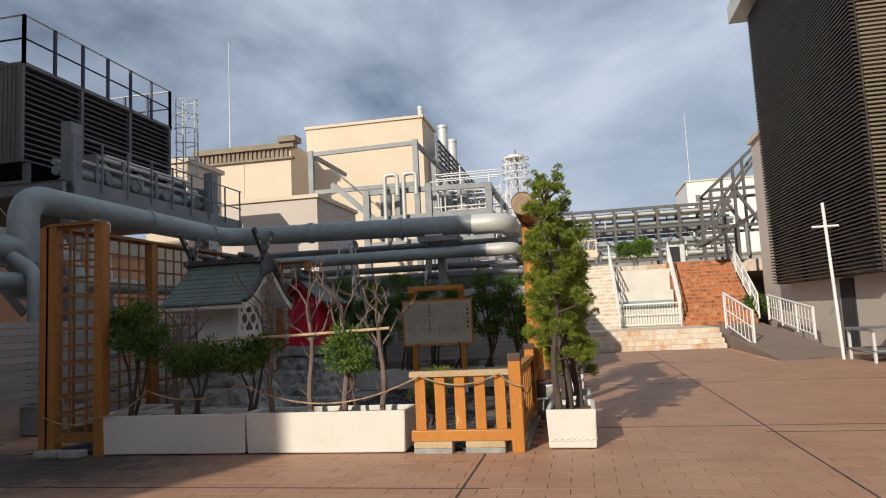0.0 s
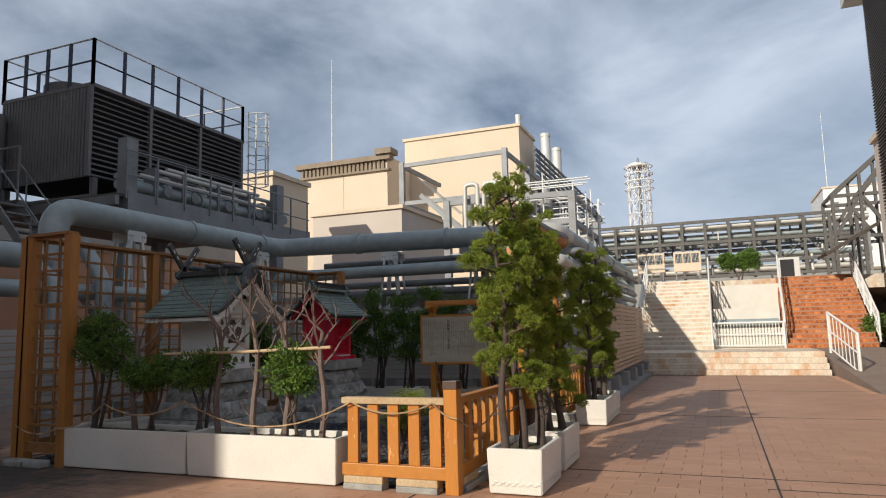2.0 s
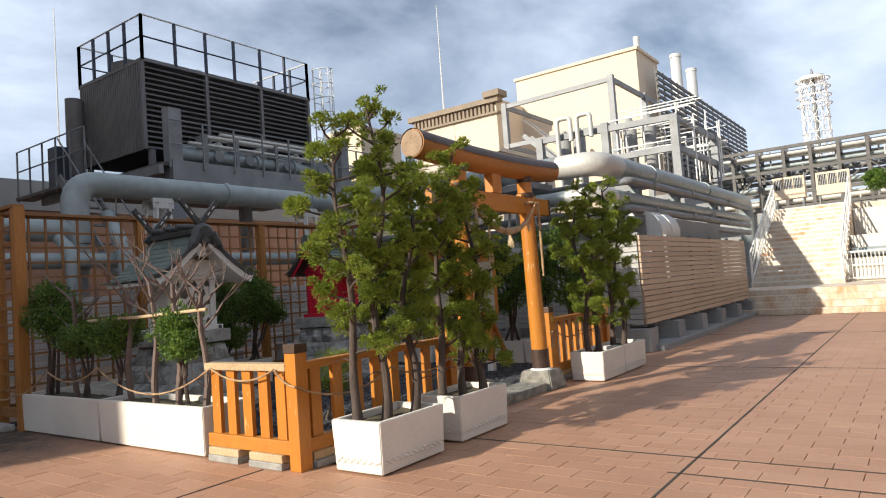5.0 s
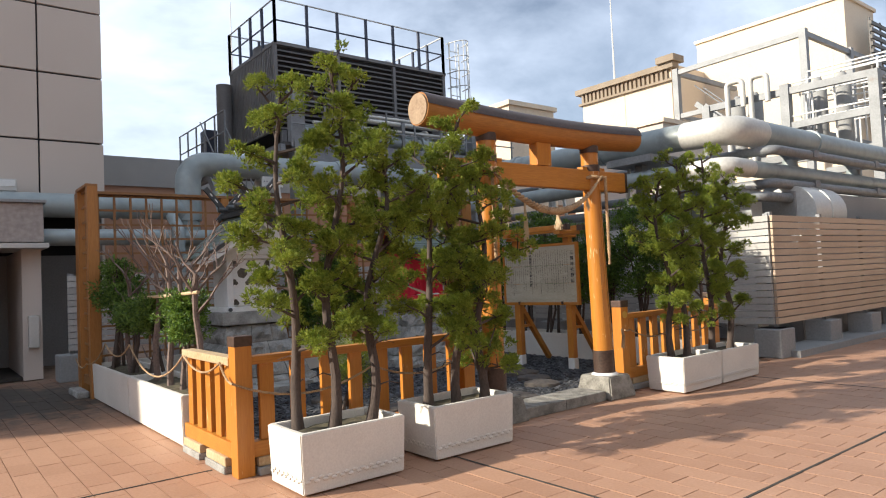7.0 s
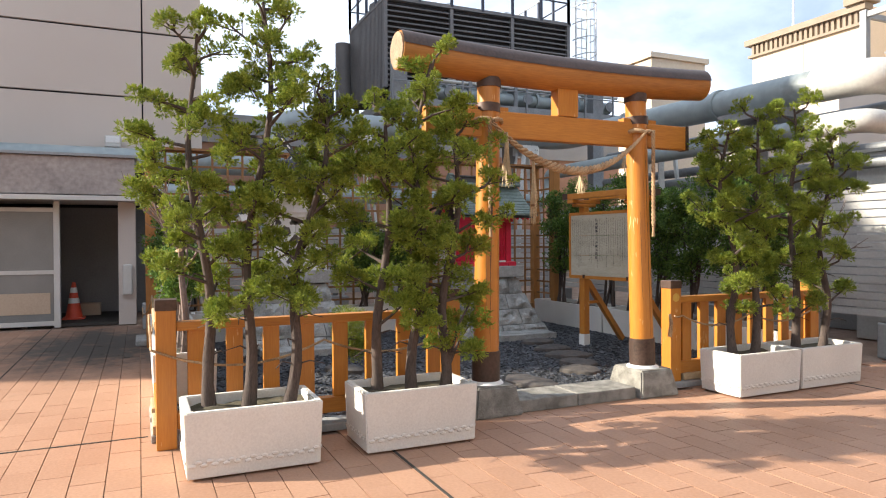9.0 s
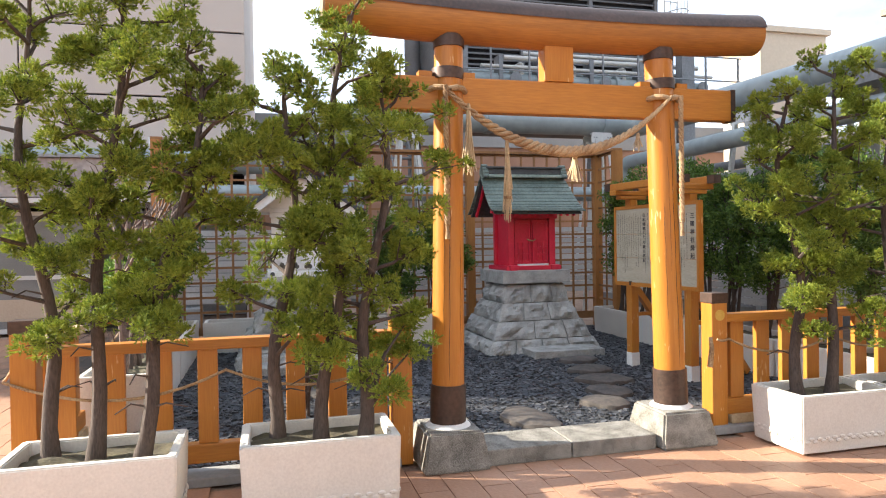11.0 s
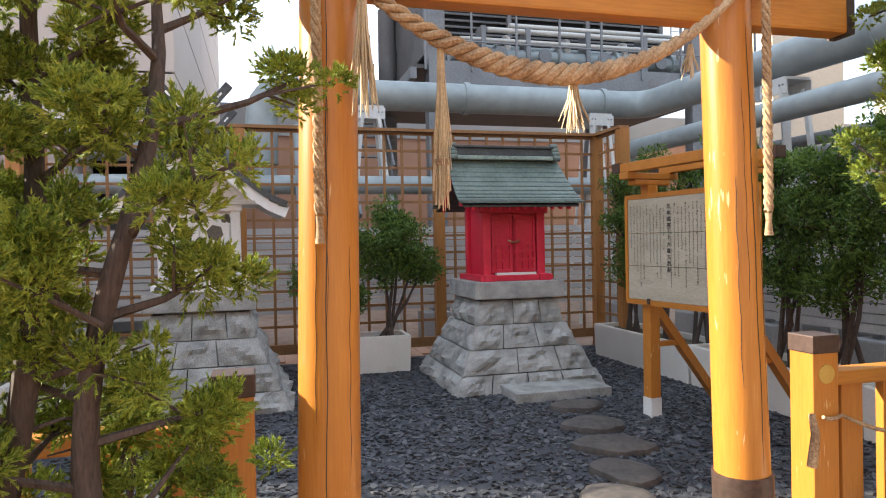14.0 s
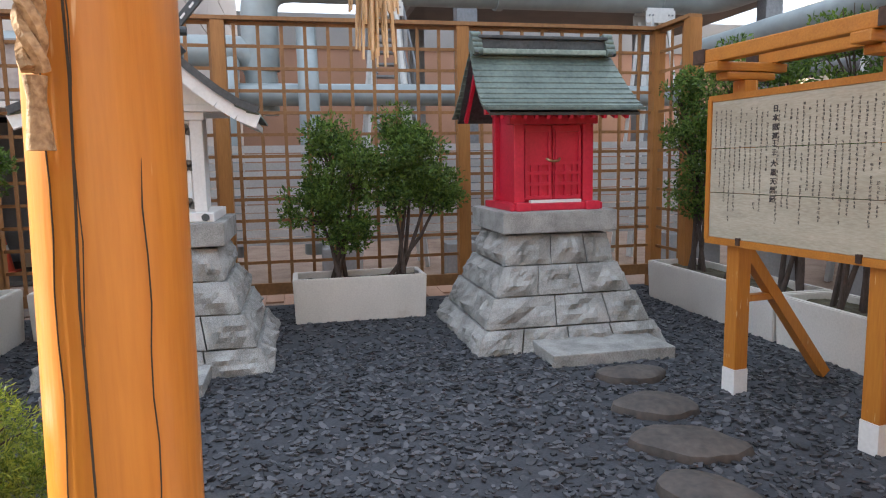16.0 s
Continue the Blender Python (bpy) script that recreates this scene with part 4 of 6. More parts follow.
# ---- shrine garden ----
setting("gravel_bed", boxes((-6.9, -0.95, 7.7, 14.6, -0.02, 0.02)), M_BED, "dark bed under the slate chips")
setting("kerb_entrance", boxes((-0.92, -0.52, 10.3, 10.95, 0.0, 0.11), (-0.92, -0.52, 10.958, 11.6, 0.0, 0.11), bevel=0.012), M_GATESTONE, "grey granite threshold kerb at the gate")
setting("kerb_fence", boxes((-0.9, -0.68, 7.66, 9.8, 0.0, 0.06), (-0.9, -0.68, 12.2, 14.4, 0.0, 0.06), bevel=0.01), M_GREYW, "thin concrete kerb under the fence")

# gate
gate = thing("shrine_gate", (-0.72, 10.96, 0), "orange-brown stained wooden shrine gate of round logs", "gate")
for s in (-1, 1):
    y = s * 0.875 + (0.045 if s < 0 else 0.015)
    yt = s * 0.815 + (0.03 if s < 0 else 0)
    pts = [(0, y + (yt - y) * f, 0.26 + 2.62 * f) for f in (0, 0.15, 0.5, 0.8, 1)]
    bm = tube(bmesh.new(), pts, [0.112, 0.110, 0.104, 0.100, 0.098], 28)
    part("pillar", bm, M_WOOD, gate, smooth=True)
    part("foot_band", tube(bmesh.new(), [(0, y, 0.262), (0, y * 0.992, 0.53)], [0.122, 0.121], 28), M_DARKCAP, gate, "dark metal sleeve round the pillar foot", smooth=True)
    part("mortar_ring", tube(bmesh.new(), [(0, y, 0.245), (0, y, 0.275)], [0.160, 0.128], 24), M_PAINT, gate, smooth=True)
    part("neck_band", tube(bmesh.new(), [(0, yt * 1.015, 2.585), (0, yt * 1.012, 2.66)], 0.109, 28), M_DARKCAP, gate, smooth=True)
    part("top_band", tube(bmesh.new(), [(0, yt, 2.80), (0, yt, 2.88)], 0.107, 28), M_DARKCAP, gate, smooth=True)
    bm = bmesh.new()
    bmesh.ops.create_cube(bm, size=1, matrix=Matrix.Translation((0, y, 0.125)) @ Matrix.Diagonal((0.52, 0.46, 0.25, 1)))
    for v in bm.verts:
        if v.co.z > 0.2:
            v.co.x *= 0.8
            v.co.y = y + (v.co.y - y) * 0.8
    bmesh.ops.bevel(bm, geom=bm.edges[:], offset=0.015, segments=2, affect="EDGES")
    part("base_stone", bm, M_GATESTONE, gate, "grey granite base block")
    for k in (-1, 1):
        part("wedge", boxes((-0.04, 0.04, yt * 1.03 + k * 0.15 - 0.045, yt * 1.03 + k * 0.15 + 0.045, 2.60, 2.635)), M_WOOD, gate)
    for ang, z0, z1, w in ((10 * s, 0.55, 2.36, 0.0022), (-30, 0.9, 1.75, 0.0013), (36, 0.7, 1.5, 0.0013), (-8, 1.25, 2.1, 0.001)):
        pts = []
        for k in range(13):
            z = z0 + (z1 - z0) * k / 12
            f = (z - 0.26) / 2.62
            r, a = 0.111 - 0.013 * f, radians(ang + 1.6 * math.sin(k * 1.7 + ang))
            pts.append((r * math.cos(a), y + (yt - y) * f + r * math.sin(a), z))
        part("drying_crack", tube(bmesh.new(), pts, [w * 0.4] + [w] * 11 + [w * 0.3], 4), M_GAP, gate)
top_pts = [(0, -1.62 + 3.26 * f, 2.985 + 0.05 * (2 * f - 1) ** 2) for f in [i / 12 for i in range(13)]]
part("top_log", tube(bmesh.new(), top_pts, [0.158 - 0.01 * i / 12 for i in range(13)], 28), M_LOG, gate, smooth=True)
part("log_end", tube(bmesh.new(), [(0, -1.635, 3.035), (0, -1.618, 3.035)], 0.145, 28), M_LOGEND, gate, "weathered sawn end of the top log")
cov = bmesh.new()
rows = []
for i in range(13):
    x, y, z = top_pts[i]
    r = 0.166 - 0.01 * i / 12
    rows.append([cov.verts.new((r * math.cos(a), y * 1.004, z + r * math.sin(a))) for a in [radians(8 + 164 * k / 8) for k in range(9)]])
for a, b in zip(rows, rows[1:]):
    for k in range(8):
        cov.faces.new((a[k], b[k], b[k + 1], a[k + 1]))
part("copper_cover", cov, M_DARKCAP, gate, "dark weathered metal sheet on the top log", smooth=True)
part("tie_beam", boxes((-0.05, 0.05, -1.40, 1.42, 2.37, 2.60), bevel=0.012), M_WOODH, gate)
part("beam_end", boxes((-0.053, 0.053, 1.40, 1.44, 2.365, 2.605)), M_DARKCAP, gate)
part("strut", boxes((-0.06, 0.06, -0.11, 0.11, 2.60, 2.86), bevel=0.01), M_WOOD, gate)

# sacred rope
rope = thing("twisted_rope", (-0.58, 10.96, 2.5), "thick twisted straw rope slung between the gate pillars", "rope")


def sag(f):
    return Vector((0.0 + 0.04 * math.sin(math.pi * f), -0.83 + 1.66 * f, -0.02 - 0.40 * (1 - (2 * f - 1) ** 2) + 0.03 * f))


for s in range(3):
    pts, rr = [], []
    for i in range(121):
        f = i / 120
        c = sag(f)
        thick = 0.013 + 0.018 * math.sin(math.pi * f)
        a = f * 74 + s * math.tau / 3
        pts.append(c + Vector((math.cos(a) * thick * 0.75, math.sin(a) * 0.3 * thick, math.sin(a) * thick * 0.75)))
        rr.append(thick * 0.62)
    part("strand", tube(bmesh.new(), pts, rr, 8), M_ROPE, rope, smooth=True)
for y, x in ((-0.85, 0.0), (0.86, 0.0)):
    for s in range(3):
        pts = [(x + 0.010 * math.cos(k * 0.55 + s * 2.094), y + 0.05 * (1 if y > 0 else 0.0) + 0.010 * math.sin(k * 0.55 + s * 2.094), 0.02 - k * 0.0105) for k in range(88)]
        part("hanging_end", tube(bmesh.new(), pts, 0.0098, 6), M_ROPE, rope, smooth=True)
    part("loop", tube(bmesh.new(), [(-0.14 + 0.135 * math.cos(math.tau * k / 16), y * 0.96 + 0.135 * math.sin(math.tau * k / 16), 0.0 + 0.015 * math.sin(k)) for k in range(17)], 0.02, 8), M_ROPE, rope, smooth=True)
    part("end_knot", tube(bmesh.new(), [(x, y + 0.05 * (1 if y > 0 else 0), -0.9), (x, y + 0.05 * (1 if y > 0 else 0), -0.93), (x, y + 0.05 * (1 if y > 0 else 0), -0.99)], [0.014, 0.011, 0.017], 10), M_ROPE, rope, smooth=True)


def tassel(y, z, length, spread, n, seed, x=0.02):
    r = random.Random(seed)
    bm = bmesh.new()
    for i in range(n):
        a = r.uniform(0, math.tau)
        d = Vector((math.cos(a) * spread, math.sin(a) * spread, 0)) * r.random()
        ln = length * r.uniform(0.6, 1)
        p = Vector((x, y, z))
        tube(bm, [p + d * 0.15, p + d * 0.4 + Vector((0, 0, -ln * 0.5)), p + d + Vector((0, 0, -ln))], [0.005, 0.004, 0.002], 3, False)
    part("tassel", bm, M_STRAW, rope, "loose straw tassel")


tassel(-0.70, -0.10, 0.48, 0.05, 80, 1)
tassel(-0.435, -0.27, 0.62, 0.036, 130, 2)
tassel(0.06, -0.42, 0.19, 0.06, 44, 3)
tassel(0.55, -0.26, 0.14, 0.05, 24, 4)
part("tassel_tie", tube(bmesh.new(), [(0.02, -0.435, -0.71), (0.02, -0.435, -0.73)], 0.027, 10), M_ROPE, rope)


# fence
def fence_run(base, d, length, n, label):
    """Low balustrade along d ('x' or 'y') with flat balusters."""
    th = thing("low_fence", base, label, "fence", "low wooden fence")

    def bar(a0, a1, w, z0, z1, bv):
        return boxes((a0, a1, -w, w, z0, z1) if d == "x" else (-w, w, a0, a1, z0, z1), bevel=bv)
    part("top_rail", bar(0, length, 0.055, 0.84, 0.905, 0.008), M_PALE if d == "x" else M_WOODH, th)
    part("bottom_rail", bar(0, length, 0.045, 0.13, 0.25, 0.008), M_WOODH, th)
    for i in range(n):
        a = (i + 0.5) * length / n
        part("baluster", bar(a - 0.06, a + 0.06, 0.022, 0.25, 0.84, 0.006), M_WOOD, th)
    for a in (0.25, length - 0.3):
        part("foot_block", bar(a - 0.22, a + 0.22, 0.08, 0.0, 0.06, 0.01), M_GRANITE, th)
        part("foot_board", bar(a - 0.22, a + 0.22, 0.07, 0.06, 0.13, 0.01), M_PALE, th)
    return th


def fence_post(x, y, disc=False):
    th = thing("fence_post", (x, y, 0), "square orange-brown fence post with a dark cap", "post", "low wooden fence posts")
    part("shaft", boxes((-0.068, 0.068, -0.068, 0.068, 0, 1.0), bevel=0.008), M_WOOD, th)
    part("cap", boxes((-0.073, 0.073, -0.073, 0.073, 0.99, 1.07), bevel=0.006), M_DARKCAP, th)
    if disc:
        part("emblem", tube(bmesh.new(), [(0.066, 0, 0.9), (0.073, 0, 0.9)], 0.042, 20), M_GOLD, th, "small gold disc")


fence_run((-1.98, 7.55, 0), "x", 1.14, 5, "low orange-brown wooden fence with a bleached top rail")
fence_run((-0.79, 7.64, 0), "y", 2.16, 8, "low orange-brown wooden fence with flat balusters")
fence_run((-0.80, 12.36, 0), "y", 1.9, 8, "low orange-brown wooden fence with flat balusters")
fence_post(-0.78, 7.57)
fence_post(-0.79, 9.82)
fence_post(-0.80, 12.29, True)
fence_post(-0.80, 14.32)


def thin_rope(pts, r, label):
    th = thing("cord", pts[0], label, "cord", "slack cords")
    out = []
    for a, b in zip(pts, pts[1:]):
        a, b = Vector(a), Vector(b)
        for i in range(10):
            f = i / 10
            out.append(a.lerp(b, f) - Vector((0, 0, (b - a).length * 0.12 * (1 - (2 * f - 1) ** 2))) - Vector(pts[0]))
    out.append(Vector(pts[-1]) - Vector(pts[0]))
    part("strand", tube(bmesh.new(), out, r, 6), M_ROPE, th, smooth=True)


thin_rope([(-6.75, 7.44, 0.50), (-6.0, 7.44, 0.48), (-5.35, 7.55, 0.78), (-4.1, 7.55, 0.83), (-1.85, 7.47, 0.86), (-0.95, 7.47, 0.86), (-0.70, 7.47, 0.72), (-0.68, 8.7, 0.72), (-0.68, 9.75, 0.72)], 0.009, "slack pale cord strung along the fence")
thin_rope([(-0.71, 12.25, 0.72), (-0.71, 12.35, 0.72), (-0.71, 13.3, 0.70), (-0.71, 14.3, 0.72)], 0.009, "slack pale cord strung along the fence")
part("knot", tube(bmesh.new(), [(0, -0.06, 0.02), (0.03, -0.07, -0.06), (0.02, -0.08, -0.2)], [0.014, 0.018, 0.022], 8), M_ROPE, bpy.data.objects["cord.001"])


# planters
def planter(name, x0, x1, y0, y1, h, label, group="", wall=0.05):
    th = thing(name, ((x0 + x1) / 2, (y0 + y1) / 2, 0), label, "planter", group)
    a, b = (x1 - x0) / 2, (y1 - y0) / 2
    bm = bmesh.new()
    o = [bm.verts.new((sx * (a + d), sy * (b + d), z)) for d, z in ((-0.015, 0.015), (0, h)) for sx, sy in ((-1, -1), (1, -1), (1, 1), (-1, 1))]
    i = [bm.verts.new((sx * (a - wall), sy * (b - wall), z)) for z in (h, h - 0.09) for sx, sy in ((-1, -1), (1, -1), (1, 1), (-1, 1))]
    for k in range(4):
        j = (k + 1) % 4
        bm.faces.new((o[k], o[j], o[4 + j], o[4 + k]))
        bm.faces.new((o[4 + k], o[4 + j], i[j], i[k]))
        bm.faces.new((i[k], i[j], i[4 + j], i[4 + k]))
    bm.faces.new((o[3], o[2], o[1], o[0]))
    bm.faces.new((i[4], i[5], i[6], i[7]))
    bmesh.ops.bevel(bm, geom=[e for e in bm.edges if e.calc_length() > 0.05], offset=0.008, segments=2, affect="EDGES")
    part("trough", bm, M_WHITE, th)
    if name == "flower_box":
        r = random.Random(int(y0 * 10))
        band = bmesh.new()
        for fx, fy, n, ux, uy in ((0, -b, 14, 1, 0), (a, 0, 24, 0, 1), (0, b, 14, 1, 0)):
            for i in range(n):
                t = (i + 0.5) / n * 2 - 1
                cx, cy = fx + ux * t * (a - 0.03), fy + uy * t * (b - 0.03)
                z = 0.10 + 0.02 * (i % 2) + r.uniform(-0.004, 0.004)
                bmesh.ops.create_icosphere(band, subdivisions=1, radius=1, matrix=Matrix.Translation((cx * (1 - 0.01 * uy), cy * (1 - 0.012 * ux), z)) @ Matrix.Diagonal((0.026 if ux else 0.0045, 0.026 if uy else 0.0045, 0.014, 1)))
        tagged(part("relief_band", band, M_WHITE, th, "worn moulded band near the foot"), kind="stuff")
    s = bmesh.new()
    bmesh.ops.create_grid(s, x_segments=24, y_segments=10, size=1, matrix=Matrix.Diagonal((a - wall - 0.002, b - wall - 0.002, 1, 1)))
    for v in s.verts:
        v.co.z = h - 0.06 + 0.03 * noise.noise(v.co * 9)
    part("soil", s, M_SOIL, th, "brown soil with moss")
    return th


planter("flower_box", -0.47, 0.07, 7.64, 8.5, 0.43, "white rectangular concrete planter box on the paving", "white tree planters")
planter("flower_box", -0.48, 0.04, 8.8, 9.66, 0.43, "white rectangular concrete planter box on the paving", "white tree planters")
planter("flower_box", -0.56, -0.06, 12.42, 13.24, 0.41, "white rectangular concrete planter box on the paving", "white tree planters")
planter("flower_box", -0.57, -0.07, 13.26, 14.16, 0.41, "white rectangular concrete planter box on the paving", "white tree planters")
planter("long_planter", -6.0, -4.02, 7.5, 8.05, 0.48, "long white concrete planter along the garden edge", "garden planters")
planter("long_planter", -4.01, -2.05, 7.5, 8.05, 0.48, "long white concrete planter along the garden edge", "garden planters")
planter("long_planter", -6.42, -5.92, 10.32, 11.58, 0.44, "white concrete planter before the trellis", "garden planters")
planter("long_planter", -6.42, -5.92, 8.1, 9.0, 0.44, "white concrete planter before the trellis", "garden planters")
planter("long_planter", -6.2, -4.22, 14.05, 14.6, 0.42, "long white concrete planter behind the signboard", "garden planters")
planter("long_planter", -4.21, -2.22, 14.05, 14.6, 0.42, "long white concrete planter behind the signboard", "garden planters")
planter("long_planter", -2.21, -1.0, 14.05, 14.6, 0.42, "long white concrete planter behind the signboard", "garden planters")


# trellis
def trellis(base, d, length, h, posts, label):
    th = thing("trellis", base, label, "trellis", "wooden trellis")

    def bar(a0, a1, w0, w1, z0, z1, name, m):
        part(name, boxes((a0, a1, w0, w1, z0, z1) if d == "x" else (w0, w1, a0, a1, z0, z1)), m, th)
    for p in posts:
        bar(p - 0.065, p + 0.065, -0.065, 0.065, 0, h + 0.02, "post", M_POST)
    bar(0, length, -0.075, 0.075, h + 0.022, h + 0.06, "top_rail", M_TRELLIS)
    bar(0, length, -0.03, 0.03, 0.16, 0.28, "bottom_rail", M_TRELLIS)
    n = max(2, round(length / 0.232))
    for i in range(1, n):
        bar(i * length / n - 0.017, i * length / n + 0.017, 0.0, 0.016, 0.28, h, "upright_lath", M_TRELLIS)
    m = round((h - 0.28) / 0.226)
    for i in range(1, m + 1):
        z = 0.28 + i * (h - 0.28) / m
        bar(0, length, -0.016, -0.001, z - 0.016, z + 0.016, "level_lath", M_TRELLIS)
    return th


trellis((-6.8, 7.55, 0), "y", 6.9, 2.9, (0.0, 2.15, 4.62, 6.9), "tall orange-brown wooden trellis fence at the back")
trellis((-6.72, 7.55, 0), "x", 0.74, 2.9, (0.02, 0.72), "narrow orange-brown trellis end panel with heavy posts")
trellis((-6.72, 14.45, 0), "x", 0.66, 2.9, (0.62,), "narrow orange-brown trellis return panel")
for x in (-6.65, -6.3):
    bl = thing("foot_stone", (x, 7.44, 0), "small grey foot stone under the trellis", "stone", "trellis foot stones")
    part("block", boxes((-0.16, 0.16, -0.1, 0.06, 0, 0.09), bevel=0.025), M_GRANITE, bl)


# rock-faced pedestal
def rock_block(th, corners, out, seed):
    """One quarry-faced block: the outer face between four corners is broken up, edges kept."""
    bm = bmesh.new()
    nx, nz = 10, 6
    a, b, c, d = [Vector(p) for p in corners]
    grid = []
    for j in range(nz + 1):
        row = []
        for i in range(nx + 1):
            u, v = i / nx, j / nz
            p = a.lerp(b, u).lerp(d.lerp(c, u), v)
            k = min(1, 3.5 * min(u, 1 - u)) * min(1, 3 * min(v, 1 - v))
            amp = (0.036 + 0.075 * noise.noise(p * 7 + Vector((seed, 0, 0))) + 0.035 * noise.noise(p * 19)) * k
            row.append(bm.verts.new(p + Vector(out) * amp))
        grid.append(row)
    for j in range(nz):
        for i in range(nx):
            bm.faces.new((grid[j][i], grid[j][i + 1], grid[j + 1][i + 1], grid[j + 1][i]))
    back = [bm.verts.new(p - Vector(out) * 0.12) for p in (a, b, c, d)]
    bm.faces.new((back[3], back[2], back[1], back[0]))
    bm.faces.new([back[0], back[1]] + [g for g in reversed(grid[0])])
    bm.faces.new([back[2], back[3]] + grid[nz])
    bm.faces.new([back[1], back[2]] + [grid[j][nx] for j in range(nz, -1, -1)])
    bm.faces.new([back[3], back[0]] + [grid[j][0] for j in range(nz + 1)])
    part("stone_block", bm, M_GRANITE, th)


def pedestal(cx, cy, label, turn=0):
    th = thing("stone_pedestal", (cx, cy, 0), label, "pedestal", "shrine pedestals")
    hz = (0.0, 0.20, 0.43, 0.66, 0.90)
    half = (0.80, 0.69, 0.58, 0.47, 0.40)
    seed = cx * 3 + cy
    for c in range(4):
        z0, z1, h0, h1 = hz[c], hz[c + 1] - 0.006, half[c], half[c + 1] + 0.025
        n = (4, 3, 3, 3)[c]
        for side in range(4):
            rot = Matrix.Rotation(side * math.pi / 2, 3, "Z")
            cuts = [0] + [(i + (0.25 if (c + side) % 2 else -0.1)) / n for i in range(1, n)] + [1]
            for i in range(n):
                u0, u1 = cuts[i] + 0.004, cuts[i + 1] - 0.004
                pts = [rot @ Vector((h0, -h0 + 2 * h0 * u0, z0)), rot @ Vector((h0, -h0 + 2 * h0 * u1, z0)),
                       rot @ Vector((h1, -h1 + 2 * h1 * u1, z1)), rot @ Vector((h1, -h1 + 2 * h1 * u0, z1))]
                seed += 1.7
                rock_block(th, pts, rot @ Vector((1, 0, 0.25)).normalized(), seed)
    core = bmesh.new()
    part("core", tube(core, [(0, 0, 0.0), (0, 0, 0.91)], [0.95, 0.46], 4), M_GRANITE, th).rotation_euler = (0, 0, 0)
    part("cap_slab", boxes((-0.49, 0.49, -0.49, 0.49, 0.915, 1.09), bevel=0.012), M_GRANITE, th, "dressed granite cap slab")
    return th


pedestal(-5.25, 12.48, "tapered grey granite pedestal of rough-faced blocks")
pedestal(-5.25, 9.38, "tapered grey granite pedestal of rough-faced blocks")
for y in (12.62, 9.28):
    sl = thing("step_slab", (-4.33, y, 0), "flat grey granite step slab before the pedestal", "slab", "step slabs")
    part("slab", boxes((-0.3, 0.28, -0.48, 0.48, 0.0, 0.11), bevel=0.01), M_GRANITE, sl)

def prism(bm, base, d):
    """Close a flat outline into a thin solid along d."""
    far = [bm.verts.new(v.co + Vector(d)) for v in base]
    n = len(base)
    bm.faces.new(base)
    bm.faces.new(list(reversed(far)))
    for k in range(n):
        bm.faces.new((base[k], far[k], far[(k + 1) % n], base[(k + 1) % n]))
    bmesh.ops.recalc_face_normals(bm, faces=bm.faces[:])


# red shrine: ridge level with the front, curved copper roof
red = thing("red_shrine", (-5.25, 12.48, 1.09), "small red painted wooden shrine with a green copper roof", "shrine")
part("sill", boxes((-0.36, 0.40, -0.40, 0.40, 0.0, 0.06), bevel=0.01), M_RED, red)
part("body", boxes((-0.28, 0.26, -0.30, 0.30, 0.06, 0.80)), M_RED, red)
for y in (-0.30, 0.30):
    part("corner_post", boxes((0.25, 0.33, y - 0.045, y + 0.045, 0.06, 0.80), bevel=0.008), M_RED, red)
    part("sill_foot", boxes((0.33, 0.44, y - 0.06, y + 0.06, 0.0, 0.07), bevel=0.01), M_RED, red)
    part("side_post", boxes((-0.30, -0.22, y - 0.045, y + 0.045, 0.06, 0.80), bevel=0.008), M_RED, red)
part("lintel", boxes((0.25, 0.34, -0.38, 0.38, 0.70, 0.77), bevel=0.008), M_RED, red)
for s in (-1, 1):
    door = part("door", boxes((0.262, 0.285, *sorted((s * 0.004, s * 0.245)), 0.08, 0.69), bevel=0.004), M_RED, red)
    for z in (0.09, 0.20, 0.29, 0.37, 0.64):
        part("door_rail", boxes((0.285, 0.312, *sorted((s * 0.012, s * 0.235)), z, z + 0.028)), M_RED, door)
    for y in (0.02, 0.10, 0.17, 0.222):
        part("door_stile", boxes((0.285, 0.309, *sorted((s * y, s * (y + 0.022))), 0.09, 0.40 if 0.05 < y < 0.2 else 0.66)), M_RED, door)
part("door_pull", tube(bmesh.new(), [(0.31, -0.06, 0.42), (0.335, -0.04, 0.405), (0.33, 0.0, 0.40), (0.325, 0.04, 0.405), (0.30, 0.06, 0.42)], 0.011, 8), M_BRASS, red, "small brass door pull", smooth=True)
part("door_sill", boxes((0.33, 0.38, -0.22, 0.22, 0.062, 0.085)), M_PAINT, red)


